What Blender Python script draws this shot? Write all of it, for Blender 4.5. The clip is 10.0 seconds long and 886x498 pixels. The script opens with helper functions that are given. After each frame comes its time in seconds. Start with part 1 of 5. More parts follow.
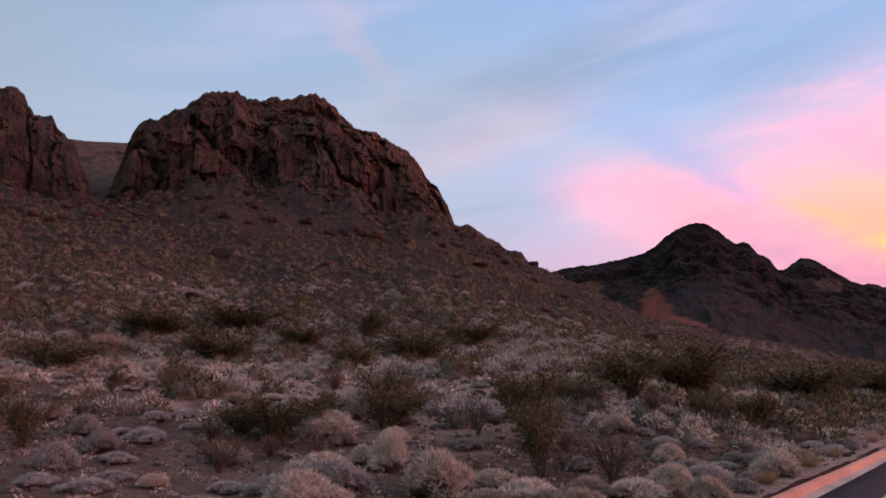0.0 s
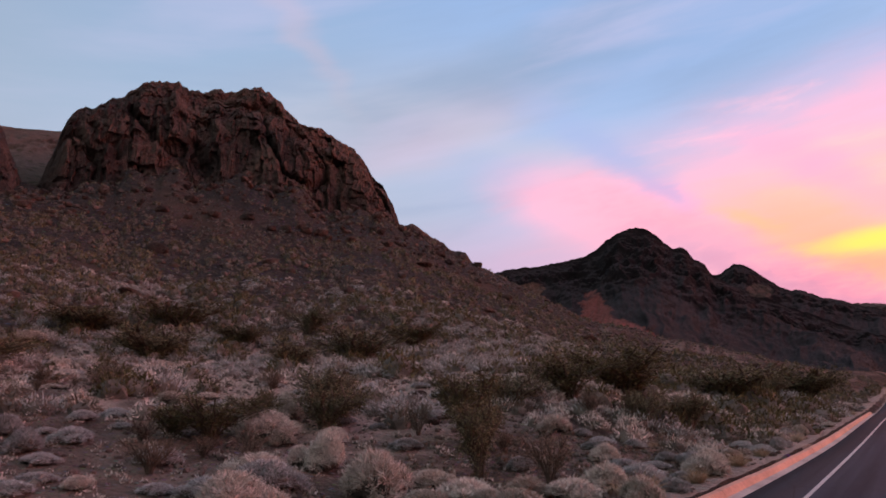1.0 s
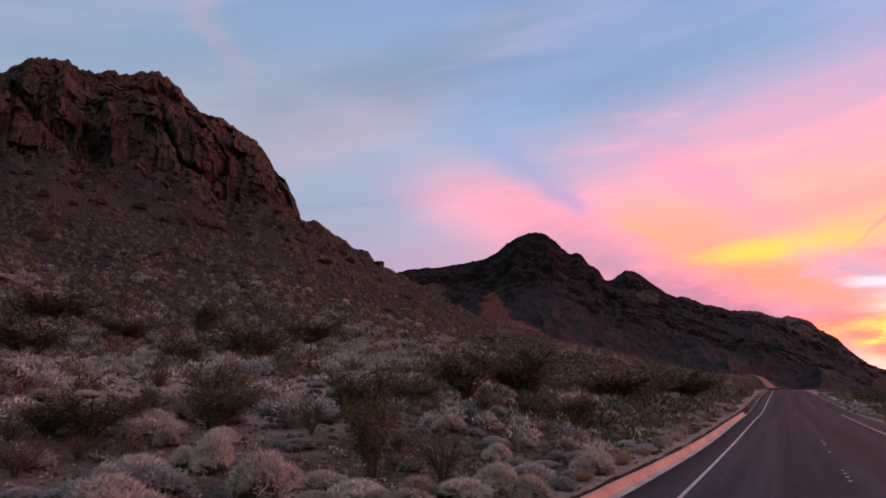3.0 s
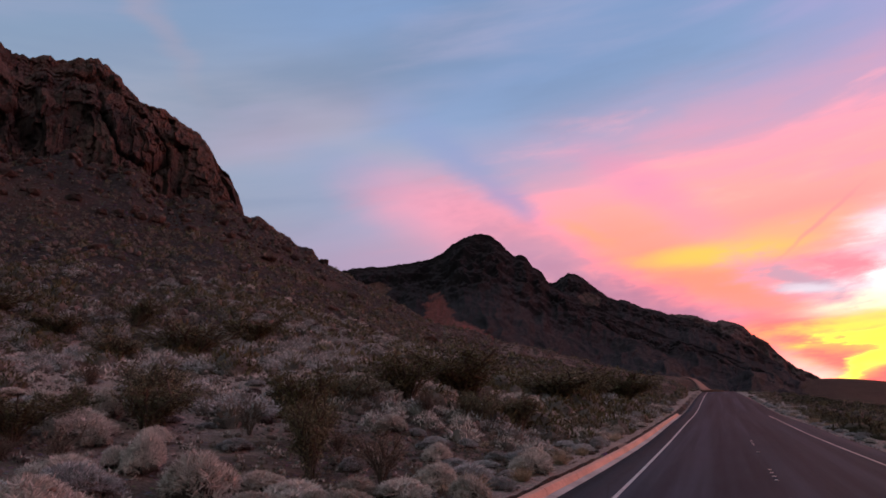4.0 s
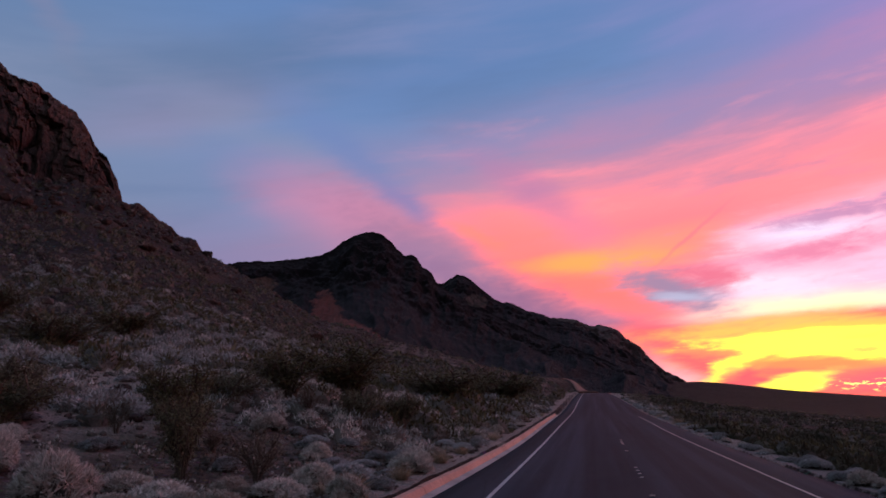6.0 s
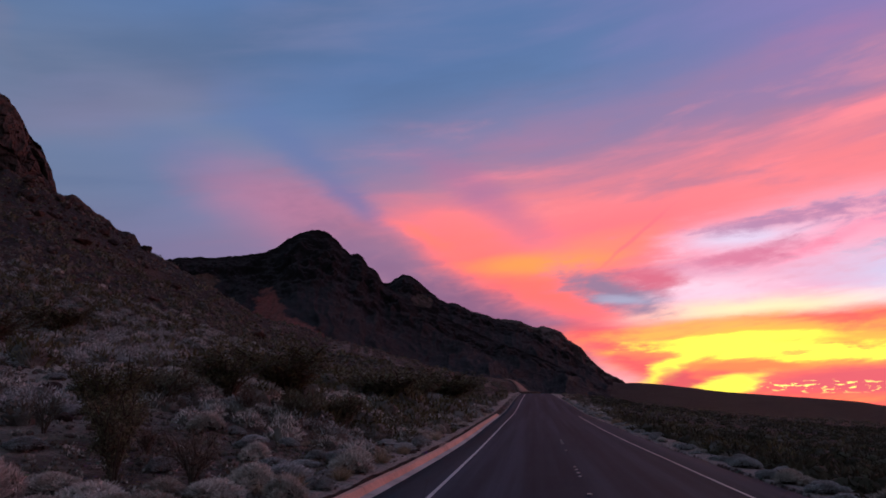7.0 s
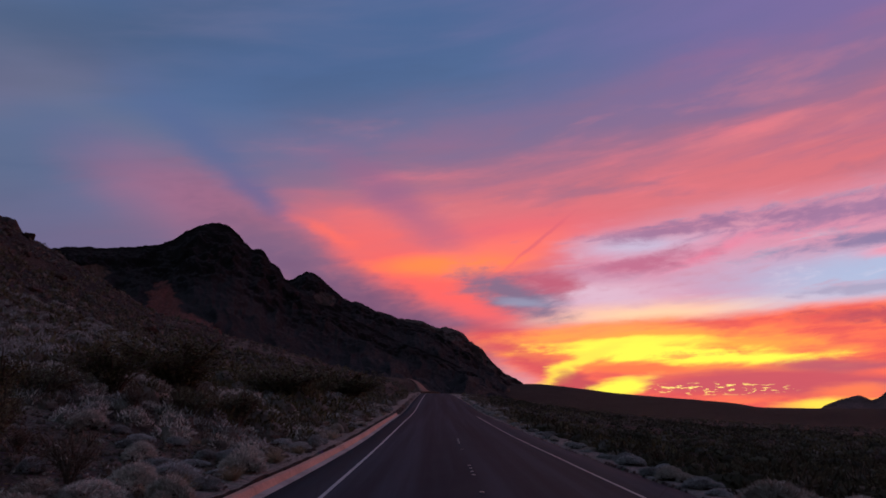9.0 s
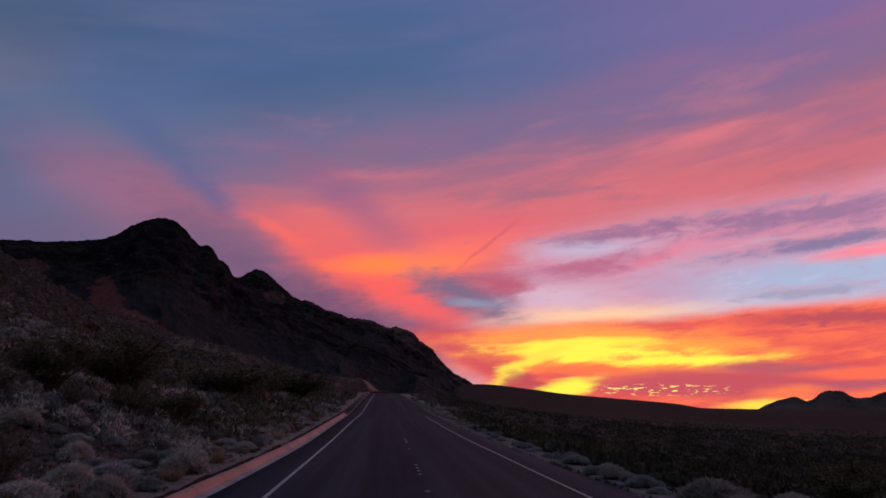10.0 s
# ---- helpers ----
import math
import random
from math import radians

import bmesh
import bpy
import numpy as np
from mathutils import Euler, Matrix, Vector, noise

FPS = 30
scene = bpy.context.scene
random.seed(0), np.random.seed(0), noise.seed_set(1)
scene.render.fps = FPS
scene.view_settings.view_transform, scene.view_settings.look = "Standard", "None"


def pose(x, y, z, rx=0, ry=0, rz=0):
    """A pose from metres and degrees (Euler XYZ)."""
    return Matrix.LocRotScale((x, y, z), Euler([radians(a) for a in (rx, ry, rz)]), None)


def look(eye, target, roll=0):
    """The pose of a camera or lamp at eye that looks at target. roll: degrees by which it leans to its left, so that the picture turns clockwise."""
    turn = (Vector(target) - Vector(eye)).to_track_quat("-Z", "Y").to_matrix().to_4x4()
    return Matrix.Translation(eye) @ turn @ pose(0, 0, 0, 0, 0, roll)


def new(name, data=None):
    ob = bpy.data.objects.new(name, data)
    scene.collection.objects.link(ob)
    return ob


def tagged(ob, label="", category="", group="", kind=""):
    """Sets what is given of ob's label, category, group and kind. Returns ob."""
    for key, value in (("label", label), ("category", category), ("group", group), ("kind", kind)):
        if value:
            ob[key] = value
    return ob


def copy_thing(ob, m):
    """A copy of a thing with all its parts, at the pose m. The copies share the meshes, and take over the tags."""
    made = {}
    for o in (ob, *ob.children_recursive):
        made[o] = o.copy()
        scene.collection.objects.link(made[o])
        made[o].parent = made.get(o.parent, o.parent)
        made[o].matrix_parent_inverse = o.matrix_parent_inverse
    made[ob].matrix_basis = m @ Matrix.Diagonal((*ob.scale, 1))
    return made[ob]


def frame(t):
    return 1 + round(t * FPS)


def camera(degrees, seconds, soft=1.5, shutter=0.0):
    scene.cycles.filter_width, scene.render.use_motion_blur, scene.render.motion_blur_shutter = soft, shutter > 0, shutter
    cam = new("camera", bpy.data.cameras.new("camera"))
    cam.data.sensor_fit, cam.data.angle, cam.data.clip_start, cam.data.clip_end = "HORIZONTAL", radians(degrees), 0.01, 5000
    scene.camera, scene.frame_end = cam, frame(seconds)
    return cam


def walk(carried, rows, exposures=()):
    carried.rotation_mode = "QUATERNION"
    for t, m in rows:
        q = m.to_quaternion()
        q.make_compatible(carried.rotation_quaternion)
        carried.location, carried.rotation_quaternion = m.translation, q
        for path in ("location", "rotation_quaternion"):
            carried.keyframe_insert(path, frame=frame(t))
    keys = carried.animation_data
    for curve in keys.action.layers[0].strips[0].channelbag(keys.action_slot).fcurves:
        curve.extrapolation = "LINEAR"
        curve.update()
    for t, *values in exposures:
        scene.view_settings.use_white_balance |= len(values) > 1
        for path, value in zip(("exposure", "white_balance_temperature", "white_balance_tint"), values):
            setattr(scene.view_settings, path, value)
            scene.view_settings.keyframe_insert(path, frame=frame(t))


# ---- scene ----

# ---------------------------------------------------------------- camera
cam = camera(63.22, 10.0, soft=1.7)
PATH = [
    (0.0, 0.000, 0.000, 1.900, 103.171, 0.662, 37.621),
    (0.5, -0.007, 0.036, 1.906, 103.130, 0.580, 35.328),
    (1.0, -0.012, 0.070, 1.911, 103.101, 0.532, 33.059),
    (1.5, -0.015, 0.102, 1.915, 103.079, 0.494, 31.310),
    (2.0, -0.017, 0.132, 1.919, 103.033, 0.432, 29.269),
    (2.5, -0.017, 0.161, 1.922, 103.000, 0.432, 27.244),
    (4.0, -0.009, 0.233, 1.927, 102.956, 0.202, 20.622),
    (4.5, -0.003, 0.253, 1.927, 102.934, 0.061, 18.424),
    (5.0, 0.004, 0.271, 1.927, 102.910, 0.013, 16.141),
    (6.5, 0.036, 0.314, 1.923, 102.876, -0.254, 9.425),
    (7.0, 0.049, 0.324, 1.921, 102.887, -0.303, 7.254),
    (7.5, 0.065, 0.332, 1.917, 102.885, -0.404, 5.264),
    (8.0, 0.081, 0.339, 1.913, 102.901, -0.406, 3.110),
    (8.5, 0.100, 0.343, 1.909, 102.919, -0.454, 1.295),
    (9.0, 0.119, 0.345, 1.904, 102.920, -0.511, -0.491),
    (9.5, 0.141, 0.345, 1.898, 102.939, -0.454, -2.242),
    (10.0, 0.164, 0.344, 1.892, 102.961, -0.612, -4.431),
]
# stops, white balance and tint: the clip's camera darkens as the sunset comes into view
STOPS = [(0.0, 2.22, 7900, 4), (2.5, 1.95, 7700, 4), (4.0, 1.65, 7400, 4), (4.5, 1.48, 6900, 4), (5.0, 1.32, 6300, 5), (6.5, 0.93, 5950, 5),
         (7.5, 0.60, 5850, 6), (9.0, 0.30, 5800, 7), (10.0, 0.20, 5800, 8)]
walk(cam, [(t, pose(*p)) for t, *p in PATH], STOPS)


# ---------------------------------------------------------------- node helpers
def lin(r, g, b):
    """Linear colour from 0..255 display values."""
    return tuple((c / 255 / 12.92 if c < 10.3 else ((c / 255 + 0.055) / 1.055) ** 2.4) for c in (r, g, b)) + (1.0,)


class Nodes:
    """Short spellings for building a node tree."""

    def __init__(self, tree):
        self.t = tree
        self.t.nodes.clear()

    def add(self, kind, **props):
        n = self.t.nodes.new(kind)
        for k, v in props.items():
            setattr(n, k, v)
        return n

    def put(self, socket, value):
        if isinstance(value, bpy.types.NodeSocket):
            self.t.links.new(value, socket)
        else:
            socket.default_value = value

    def math(self, op, a, b=0.0, c=0.0, clamp=False):
        n = self.add("ShaderNodeMath", operation=op, use_clamp=clamp)
        for s, v in zip(n.inputs, (a, b, c)):
            self.put(s, v)
        return n.outputs[0]

    def lerp(self, f, a, b, blend="MIX"):
        n = self.add("ShaderNodeMix", data_type="RGBA", blend_type=blend)
        self.put(n.inputs[0], f), self.put(n.inputs[6], a), self.put(n.inputs[7], b)
        return n.outputs[2]

    def step(self, x, lo, hi, a=0.0, b=1.0):
        n = self.add("ShaderNodeMapRange", interpolation_type="SMOOTHSTEP")
        for s, v in zip(n.inputs, (x, lo, hi, a, b)):
            self.put(s, v)
        return n.outputs[0]

    def ramp(self, x, stops):
        n = self.add("ShaderNodeValToRGB")
        e = n.color_ramp.elements
        while len(e) < len(stops):
            e.new(0.5)
        for el, (p, c) in zip(e, stops):
            el.position, el.color = p, c if len(c) == 4 else (*c, 1.0)
        self.put(n.inputs[0], x)
        return n.outputs[0]

    def noise(self, v, scale, detail=4.0, rough=0.55, warp=0.0):
        n = self.add("ShaderNodeTexNoise")
        self.put(n.inputs["Vector"], v)
        for k, x in (("Scale", scale), ("Detail", detail), ("Roughness", rough), ("Distortion", warp)):
            n.inputs[k].default_value = x
        return n.outputs[0]

    def cells(self, v, scale, feature="F1", out=0):
        n = self.add("ShaderNodeTexVoronoi", feature=feature)
        self.put(n.inputs["Vector"], v)
        n.inputs["Scale"].default_value = scale
        return n.outputs[out]

    def vec(self, x, y, z=0.0):
        n = self.add("ShaderNodeCombineXYZ")
        for s, v in zip(n.inputs, (x, y, z)):
            self.put(s, v)
        return n.outputs[0]

    def split(self, v):
        n = self.add("ShaderNodeSeparateXYZ")
        self.put(n.inputs[0], v)
        return n.outputs

    def mapped(self, v, scale=(1, 1, 1), turn=(0, 0, 0)):
        n = self.add("ShaderNodeMapping")
        self.put(n.inputs[0], v)
        n.inputs[2].default_value, n.inputs[3].default_value = turn, scale
        return n.outputs[0]


# ---------------------------------------------------------------- sky and light
def make_sky():
    """Dusk sky: each direction's bearing and height in degrees, bent by cloud-like drifts, washed with the sunset's colours."""
    world = bpy.data.worlds.new("sunset_sky")
    world.use_nodes = True
    n = Nodes(world.node_tree)
    x, y, z = n.split(n.add("ShaderNodeTexCoord").outputs["Generated"])
    deg = 180 / math.pi
    az = n.math("MULTIPLY", n.math("ARCTAN2", x, y), deg)
    el = n.math("MULTIPLY", n.math("ARCSINE", z), deg)
    p = n.vec(az, el, 0.0)

    def drift(at, scale, turn, amount, detail=4.0, rough=0.5):
        """Bends directions by a stretched noise."""
        t = n.add("ShaderNodeTexNoise")
        n.put(t.inputs["Vector"], n.mapped(n.mapped(p, turn=(0, 0, radians(-turn))), (*scale, 1)))
        t.inputs["Scale"].default_value, t.inputs["Detail"].default_value, t.inputs["Roughness"].default_value = 1.0, detail, rough
        m = n.add("ShaderNodeVectorMath", operation="MULTIPLY_ADD")
        n.put(m.inputs[0], t.outputs["Color"])
        m.inputs[1].default_value = (2 * amount[0], 2 * amount[1], 0)
        n.put(m.inputs[2], at)
        w = n.add("ShaderNodeVectorMath", operation="SUBTRACT")
        n.put(w.inputs[0], m.outputs[0])
        w.inputs[1].default_value = (amount[0], amount[1], 0)
        return w.outputs[0]

    def field(sx, sy, tilt, detail=5, rough=0.55, warp=0.4):
        q = n.mapped(n.mapped(p, turn=(0, 0, radians(-tilt))), (sx, sy, 1))
        return n.math("MULTIPLY_ADD", n.noise(q, 1.0, detail, rough, warp), 2.0, -1.0)

    soft = drift(p, (0.05, 0.11), 12, (3.0, 1.4), 3)
    soft = drift(soft, (0.11, 0.42), 12, (3.0, 0.9), 4)
    ragged = drift(drift(p, (0.08, 0.26), 3, (2.2, 0.5), 3), (0.30, 1.5), 3, (1.5, 0.32), 5, 0.62)
    near = drift(drift(p, (0.10, 0.22), 12, (1.2, 0.6), 3), (0.30, 0.9), 10, (1.2, 0.35), 5, 0.6)
    streak = field(0.035, 0.22, 8, 5, 0.55)
    broad = field(0.022, 0.09, 16, 4, 0.5)
    fine = field(0.16, 0.95, 6, 6, 0.62)
    puffs = field(0.45, 1.15, 5, 5, 0.62)
    fibre = field(0.055, 0.36, 6, 5, 0.55, 0.5)

    def times(a, *b):
        for k in b:
            a = n.math("MULTIPLY", a, k)
        return a

    def plus(a, *b):
        for k in b:
            a = n.math("ADD", a, k)
        return a

    def patch(mx, my, hx, hy, tilt=0.0, k=1.0, blur=0.6, at=None, tear=None):
        """Mask of a long patch at a bearing and height; blur: width of its edge; tear: a field that frays it."""
        m = n.add("ShaderNodeMapping", vector_type="TEXTURE")
        n.put(m.inputs[0], soft if at is None else at)
        m.inputs[1].default_value, m.inputs[2].default_value, m.inputs[3].default_value = (mx, my, 0), (0, 0, radians(tilt)), (hx, hy, 1)
        d = n.add("ShaderNodeVectorMath", operation="LENGTH")
        n.put(d.inputs[0], m.outputs[0])
        d = d.outputs["Value"]
        if tear is not None:
            d = n.math("ADD", d, tear)
        return n.step(d, 1 + blur, max(0.0, 1 - blur), 0.0, k)

    def wash(c, colour, *where, **how):
        return n.lerp(patch(*where, **how), c, lin(*colour))

    # clear air: blue, deeper overhead; behind the viewer a neutral dusk
    c = n.ramp(n.math("DIVIDE", plus(el, times(broad, 5.0)), 90.0),
               [(0.0, lin(96, 92, 110)), (0.13, lin(98, 98, 122)), (0.25, lin(84, 100, 132)), (0.36, lin(74, 94, 130)), (0.75, SKY_TOP), (1.0, SKY_TOP)])
    west = n.step(n.math("ABSOLUTE", n.math("SUBTRACT", az, 15.0)), 115.0, 45.0)
    c = n.lerp(west, SKY_BACK, c)
    left = n.step(az, -20.0, -52.0, 0.0, 0.85)
    c = n.lerp(times(left, west), c, n.ramp(n.math("DIVIDE", el, 40.0), [(0.0, lin(98, 98, 108)), (0.5, lin(84, 98, 119)), (0.85, lin(70, 88, 118)), (1.0, lin(66, 84, 117))]))
    # pale and dusky drifts high on the near side
    c = wash(c, (110, 96, 112), -45.0, 29.5, 6.5, 1.0, -42.0, k=0.30, blur=0.9)
    c = wash(c, (100, 100, 116), -42.0, 22.0, 13.0, 4.0, 12.0, k=0.45, blur=0.9)
    c = wash(c, (116, 100, 118), -33.0, 22.0, 7.0, 1.8, 16.0, k=0.45, blur=0.9)
    c = wash(c, (66, 78, 100), -26.0, 27.0, 14.0, 2.6, 20.0, k=0.50, blur=0.9)
    c = wash(c, (102, 104, 124), -25.0, 20.5, 10.0, 1.3, -22.0, k=0.40, blur=0.9)
    c = wash(c, (70, 88, 122), -11.0, 27.5, 12.0, 3.0, 8.0, k=0.4, blur=0.9)
    c = n.lerp(times(n.step(plus(streak, times(broad, 0.6)), -0.15, 0.6), n.step(el, 60.0, 32.0), west, 0.42), c, lin(108, 106, 134))
    c = n.lerp(times(n.step(plus(streak, times(fine, 0.2)), 0.0, -0.5), n.step(el, 70.0, 32.0), west, 0.30), c, lin(70, 84, 112))
    # lilac-grey veil that thickens to the west
    veil = times(n.step(plus(az, times(broad, 16.0), times(streak, 8.0), times(el, -0.25)), -10.0, 28.0), n.step(el, 75.0, 36.0), west)
    c = n.lerp(times(veil, 0.85), c, lin(126, 98, 142))
    c = n.lerp(times(n.step(plus(streak, times(fine, 0.15)), 0.0, 0.6), n.step(az, -12.0, 12.0), n.step(el, 70.0, 30.0), west, 0.35), c, lin(98, 98, 142))
    c = n.lerp(times(n.step(streak, 0.05, -0.5), n.step(az, 4.0, 26.0), n.step(el, 52.0, 27.0), west, 0.5), c, lin(168, 98, 130))
    # broad rose band climbing to the west, mauve along its upper edge
    sx, sy, sz = n.split(soft)
    off = n.math("SUBTRACT", plus(sy, times(streak, 1.6)), n.math("MULTIPLY_ADD", sx, 0.11, 16.6))
    ends = times(n.step(sx, -32.0, 2.0), n.step(az, 120.0, 60.0))
    c = n.lerp(times(n.step(off, 10.0, 1.5), n.step(off, -14.0, -6.0), ends, 0.8), c, lin(138, 101, 124))
    c = n.lerp(times(n.step(off, 4.0, -1.5), n.step(off, -12.0, -4.5), ends, 0.92), c, n.lerp(n.step(az, -18.0, 2.0), lin(172, 106, 115), lin(208, 106, 108)))
    c = n.lerp(times(n.step(plus(streak, times(fine, 0.35)), -0.05, 0.45), n.step(off, -3.5, 1.5), n.step(off, 7.0, 3.0), ends, 0.6), c, lin(150, 98, 124))
    c = n.lerp(times(n.step(plus(streak, times(fine, 0.3)), 0.0, -0.5), n.step(off, -5.0, -1.0), n.step(off, 5.0, 1.0), ends, 0.6), c, lin(230, 116, 120))
    for shade, lo, hi, k in (((138, 98, 120), -0.05, 0.40, 0.62), ((228, 124, 120), -0.10, -0.55, 0.35)):
        c = n.lerp(times(n.step(plus(fibre, times(puffs, 0.18)), lo, hi), n.step(off, -6.0, -2.0), n.step(off, 9.0, 2.0), n.step(sx, -22.0, 0.0), n.step(az, 120.0, 60.0), k), c, lin(*shade))
    c = wash(c, (168, 98, 118), -19.0, 15.6, 7.0, 2.3, -14.0, k=0.6, blur=0.9, at=near)
    # coral heart
    c = wash(c, (224, 100, 98), -3.5, 12.2, 8.5, 2.6, -18.0, k=0.8, blur=0.9, at=near, tear=times(fibre, 0.8))
    c = wash(c, (242, 96, 82), -0.5, 10.3, 7.0, 2.0, -14.0, k=0.9, blur=0.8, at=near, tear=times(fibre, 0.7))
    c = wash(c, (232, 96, 100), 6.5, 13.2, 7.0, 2.0, 10.0, k=0.7, blur=0.9)
    c = n.lerp(patch(3.5, 12.6, 6.0, 1.0, 8.0, k=0.5, blur=0.9, at=near, tear=times(fibre, 0.8)), c, (1.05, 0.20, 0.085, 1.0))
    c = n.lerp(patch(0.6, 11.6, 5.0, 0.8, 2.0, k=0.85, blur=0.9, at=near, tear=times(fibre, 0.7)), c, (1.2, 0.225, 0.05, 1.0))
    c = n.lerp(patch(-9.6, 14.2, 2.6, 0.45, -22.0, k=0.5, blur=0.9, at=near), c, (1.0, 0.14, 0.08, 1.0))
    # blue rift through its near end, grey drifts under it
    c = wash(c, (84, 96, 132), -18.6, 19.6, 6.5, 1.2, -36.0, k=0.55, blur=0.95, at=near)
    c = wash(c, (84, 90, 130), -14.6, 16.4, 2.6, 0.7, -30.0, k=0.45, blur=0.95, at=near)
    c = wash(c, (146, 92, 122), -3.5, 16.6, 5.0, 1.3, -32.0, k=0.6, blur=0.9, at=near)
    # dusky violet above the hills
    c = wash(c, (118, 84, 108), -9.5, 9.8, 9.0, 2.0, -32.0, k=0.9, blur=0.85, at=near, tear=times(plus(puffs, fibre), 0.6))
    c = wash(c, (116, 78, 102), -1.0, 6.4, 8.5, 1.9, -24.0, k=0.9, blur=0.8, at=near, tear=times(plus(puffs, fibre), 0.6))
    c = wash(c, (126, 92, 114), -11.0, 12.6, 4.5, 0.9, -24.0, k=0.6, blur=0.9, at=near)
    c = wash(c, (108, 92, 120), -25.0, 10.5, 12.0, 3.6, 0.0, k=0.6, blur=0.8)
    # pale opening, rose to lilac to ice blue
    rx, ry, rz = n.split(ragged)
    opening = times(n.step(n.math("MULTIPLY_ADD", rx, -0.10, plus(ry, times(streak, 0.8))), 14.4, 11.4), n.step(plus(rx, times(ry, -0.55)), 0.0, 7.5), n.step(az, 110.0, 60.0))
    c = n.lerp(times(opening, 0.96), c, n.lerp(n.step(plus(times(fine, 4.0), n.math("MULTIPLY_ADD", az, 0.35, times(ry, -1.6))), -8.0, -3.5), lin(210, 140, 156), lin(206, 180, 190)))
    c = wash(c, (164, 174, 196), 33.0, 9.9, 11.0, 1.5, -1.0, k=0.85, blur=0.8, at=ragged)
    c = wash(c, (182, 186, 204), 16.5, 13.0, 4.5, 0.7, 0.0, k=0.6, blur=0.9, at=ragged)
    c = wash(c, (214, 176, 186), 13.0, 9.2, 5.0, 1.1, 0.0, k=0.8, blur=0.8, at=ragged)
    c = wash(c, (255, 200, 148), 16.5, 7.5, 7.5, 0.9, 2.0, k=0.85, blur=0.8, at=ragged)
    c = wash(c, (228, 120, 140), 22.5, 12.4, 3.6, 0.35, 18.0, k=0.8, blur=0.9, at=ragged)
    c = wash(c, (214, 132, 150), 27.0, 13.2, 8.0, 0.5, 6.0, k=0.7, blur=0.9, at=ragged)
    c = wash(c, (248, 132, 142), 36.5, 11.3, 4.6, 0.5, 3.0, k=0.95, blur=0.6, at=ragged)
    # mauve scud across it
    torn = times(plus(puffs, times(fine, 1.1)), 1.35)
    c = n.lerp(times(opening, n.step(plus(fine, times(puffs, 0.5)), 0.0, 0.5), n.step(el, 7.0, 9.5), 0.5), c, lin(194, 132, 146))
    c = n.lerp(times(opening, n.step(plus(fine, times(puffs, 0.4)), -0.05, -0.5), n.step(el, 7.5, 9.5), 0.5), c, lin(214, 198, 205))
    c = wash(c, (148, 108, 138), 31.5, 14.3, 8.5, 0.85, 2.0, k=0.9, blur=0.85, at=ragged, tear=torn)
    c = wash(c, (150, 104, 132), 19.0, 13.9, 6.0, 0.5, 3.0, k=0.85, blur=0.85, at=ragged, tear=torn)
    c = wash(c, (128, 112, 142), 33.5, 12.2, 6.5, 0.42, 5.0, k=0.9, blur=0.85, at=ragged, tear=torn)
    c = wash(c, (178, 96, 120), 16.3, 11.6, 4.0, 0.6, 6.0, k=0.85, blur=0.85, at=ragged, tear=torn)
    c = wash(c, (186, 128, 148), 12.5, 10.6, 4.0, 0.5, 0.0, k=0.5, blur=0.8, at=ragged, tear=torn)
    c = wash(c, (158, 142, 162), 31.0, 8.8, 3.6, 0.35, 2.0, k=0.7, blur=0.6, at=ragged, tear=torn)
    # grey-blue cloud with a rosy rim
    c = wash(c, (112, 100, 122), 5.6, 9.5, 3.6, 1.4, -16.0, k=0.9, blur=0.8, at=ragged, tear=times(plus(puffs, fine), 0.8))
    c = wash(c, (150, 146, 164), 6.6, 8.7, 2.0, 0.35, -6.0, k=0.7, blur=0.8, at=ragged)
    c = wash(c, (180, 84, 102), 9.0, 10.1, 2.2, 0.8, -10.0, k=0.9, blur=0.8, at=ragged, tear=times(puffs, 0.8))
    c = wash(c, (244, 92, 88), 2.0, 8.4, 3.6, 0.8, -20.0, k=0.6, blur=0.8, at=ragged)
    # red and orange deck low down
    deck = times(n.step(n.math("MULTIPLY_ADD", rx, -0.05, ry), 6.9, 5.8), n.step(plus(rx, times(ry, 1.25)), 7.0, 12.5), n.step(az, 120.0, 55.0))
    c = n.lerp(deck, c, n.lerp(n.step(plus(fine, times(puffs, 0.35)), -0.4, 0.45), lin(250, 112, 74), lin(214, 80, 78)))
    c = wash(c, (174, 72, 84), 34.0, 6.8, 5.0, 0.5, -1.0, k=0.85, blur=0.6, at=ragged, tear=torn)
    c = wash(c, (196, 72, 84), 6.8, 4.7, 3.6, 0.9, -28.0, k=0.75, blur=0.8, at=ragged)
    # burning yellow
    c = wash(c, (255, 150, 84), 13.5, 6.2, 6.0, 0.8, 2.0, k=0.8, blur=0.7, at=ragged, tear=times(fine, 0.5))
    c = wash(c, (255, 158, 64), 17.5, 4.9, 10.0, 1.6, -2.0, k=0.95, blur=0.5, at=ragged, tear=times(fine, 0.7))
    gold = (1.0, 0.80, 0.06, 1.0)
    c = n.lerp(patch(18.0, 4.5, 8.2, 0.62, -2.5, blur=0.5, at=ragged, tear=times(plus(fine, times(puffs, 0.4)), 1.3)), c, gold)
    c = n.lerp(patch(15.0, 5.5, 5.6, 0.32, 1.0, k=0.9, blur=0.6, at=ragged, tear=times(fine, 0.8)), c, gold)
    c = n.lerp(patch(10.6, 3.7, 3.2, 0.62, 26.0, blur=0.5, at=ragged), c, (1.0, 0.68, 0.06, 1.0))
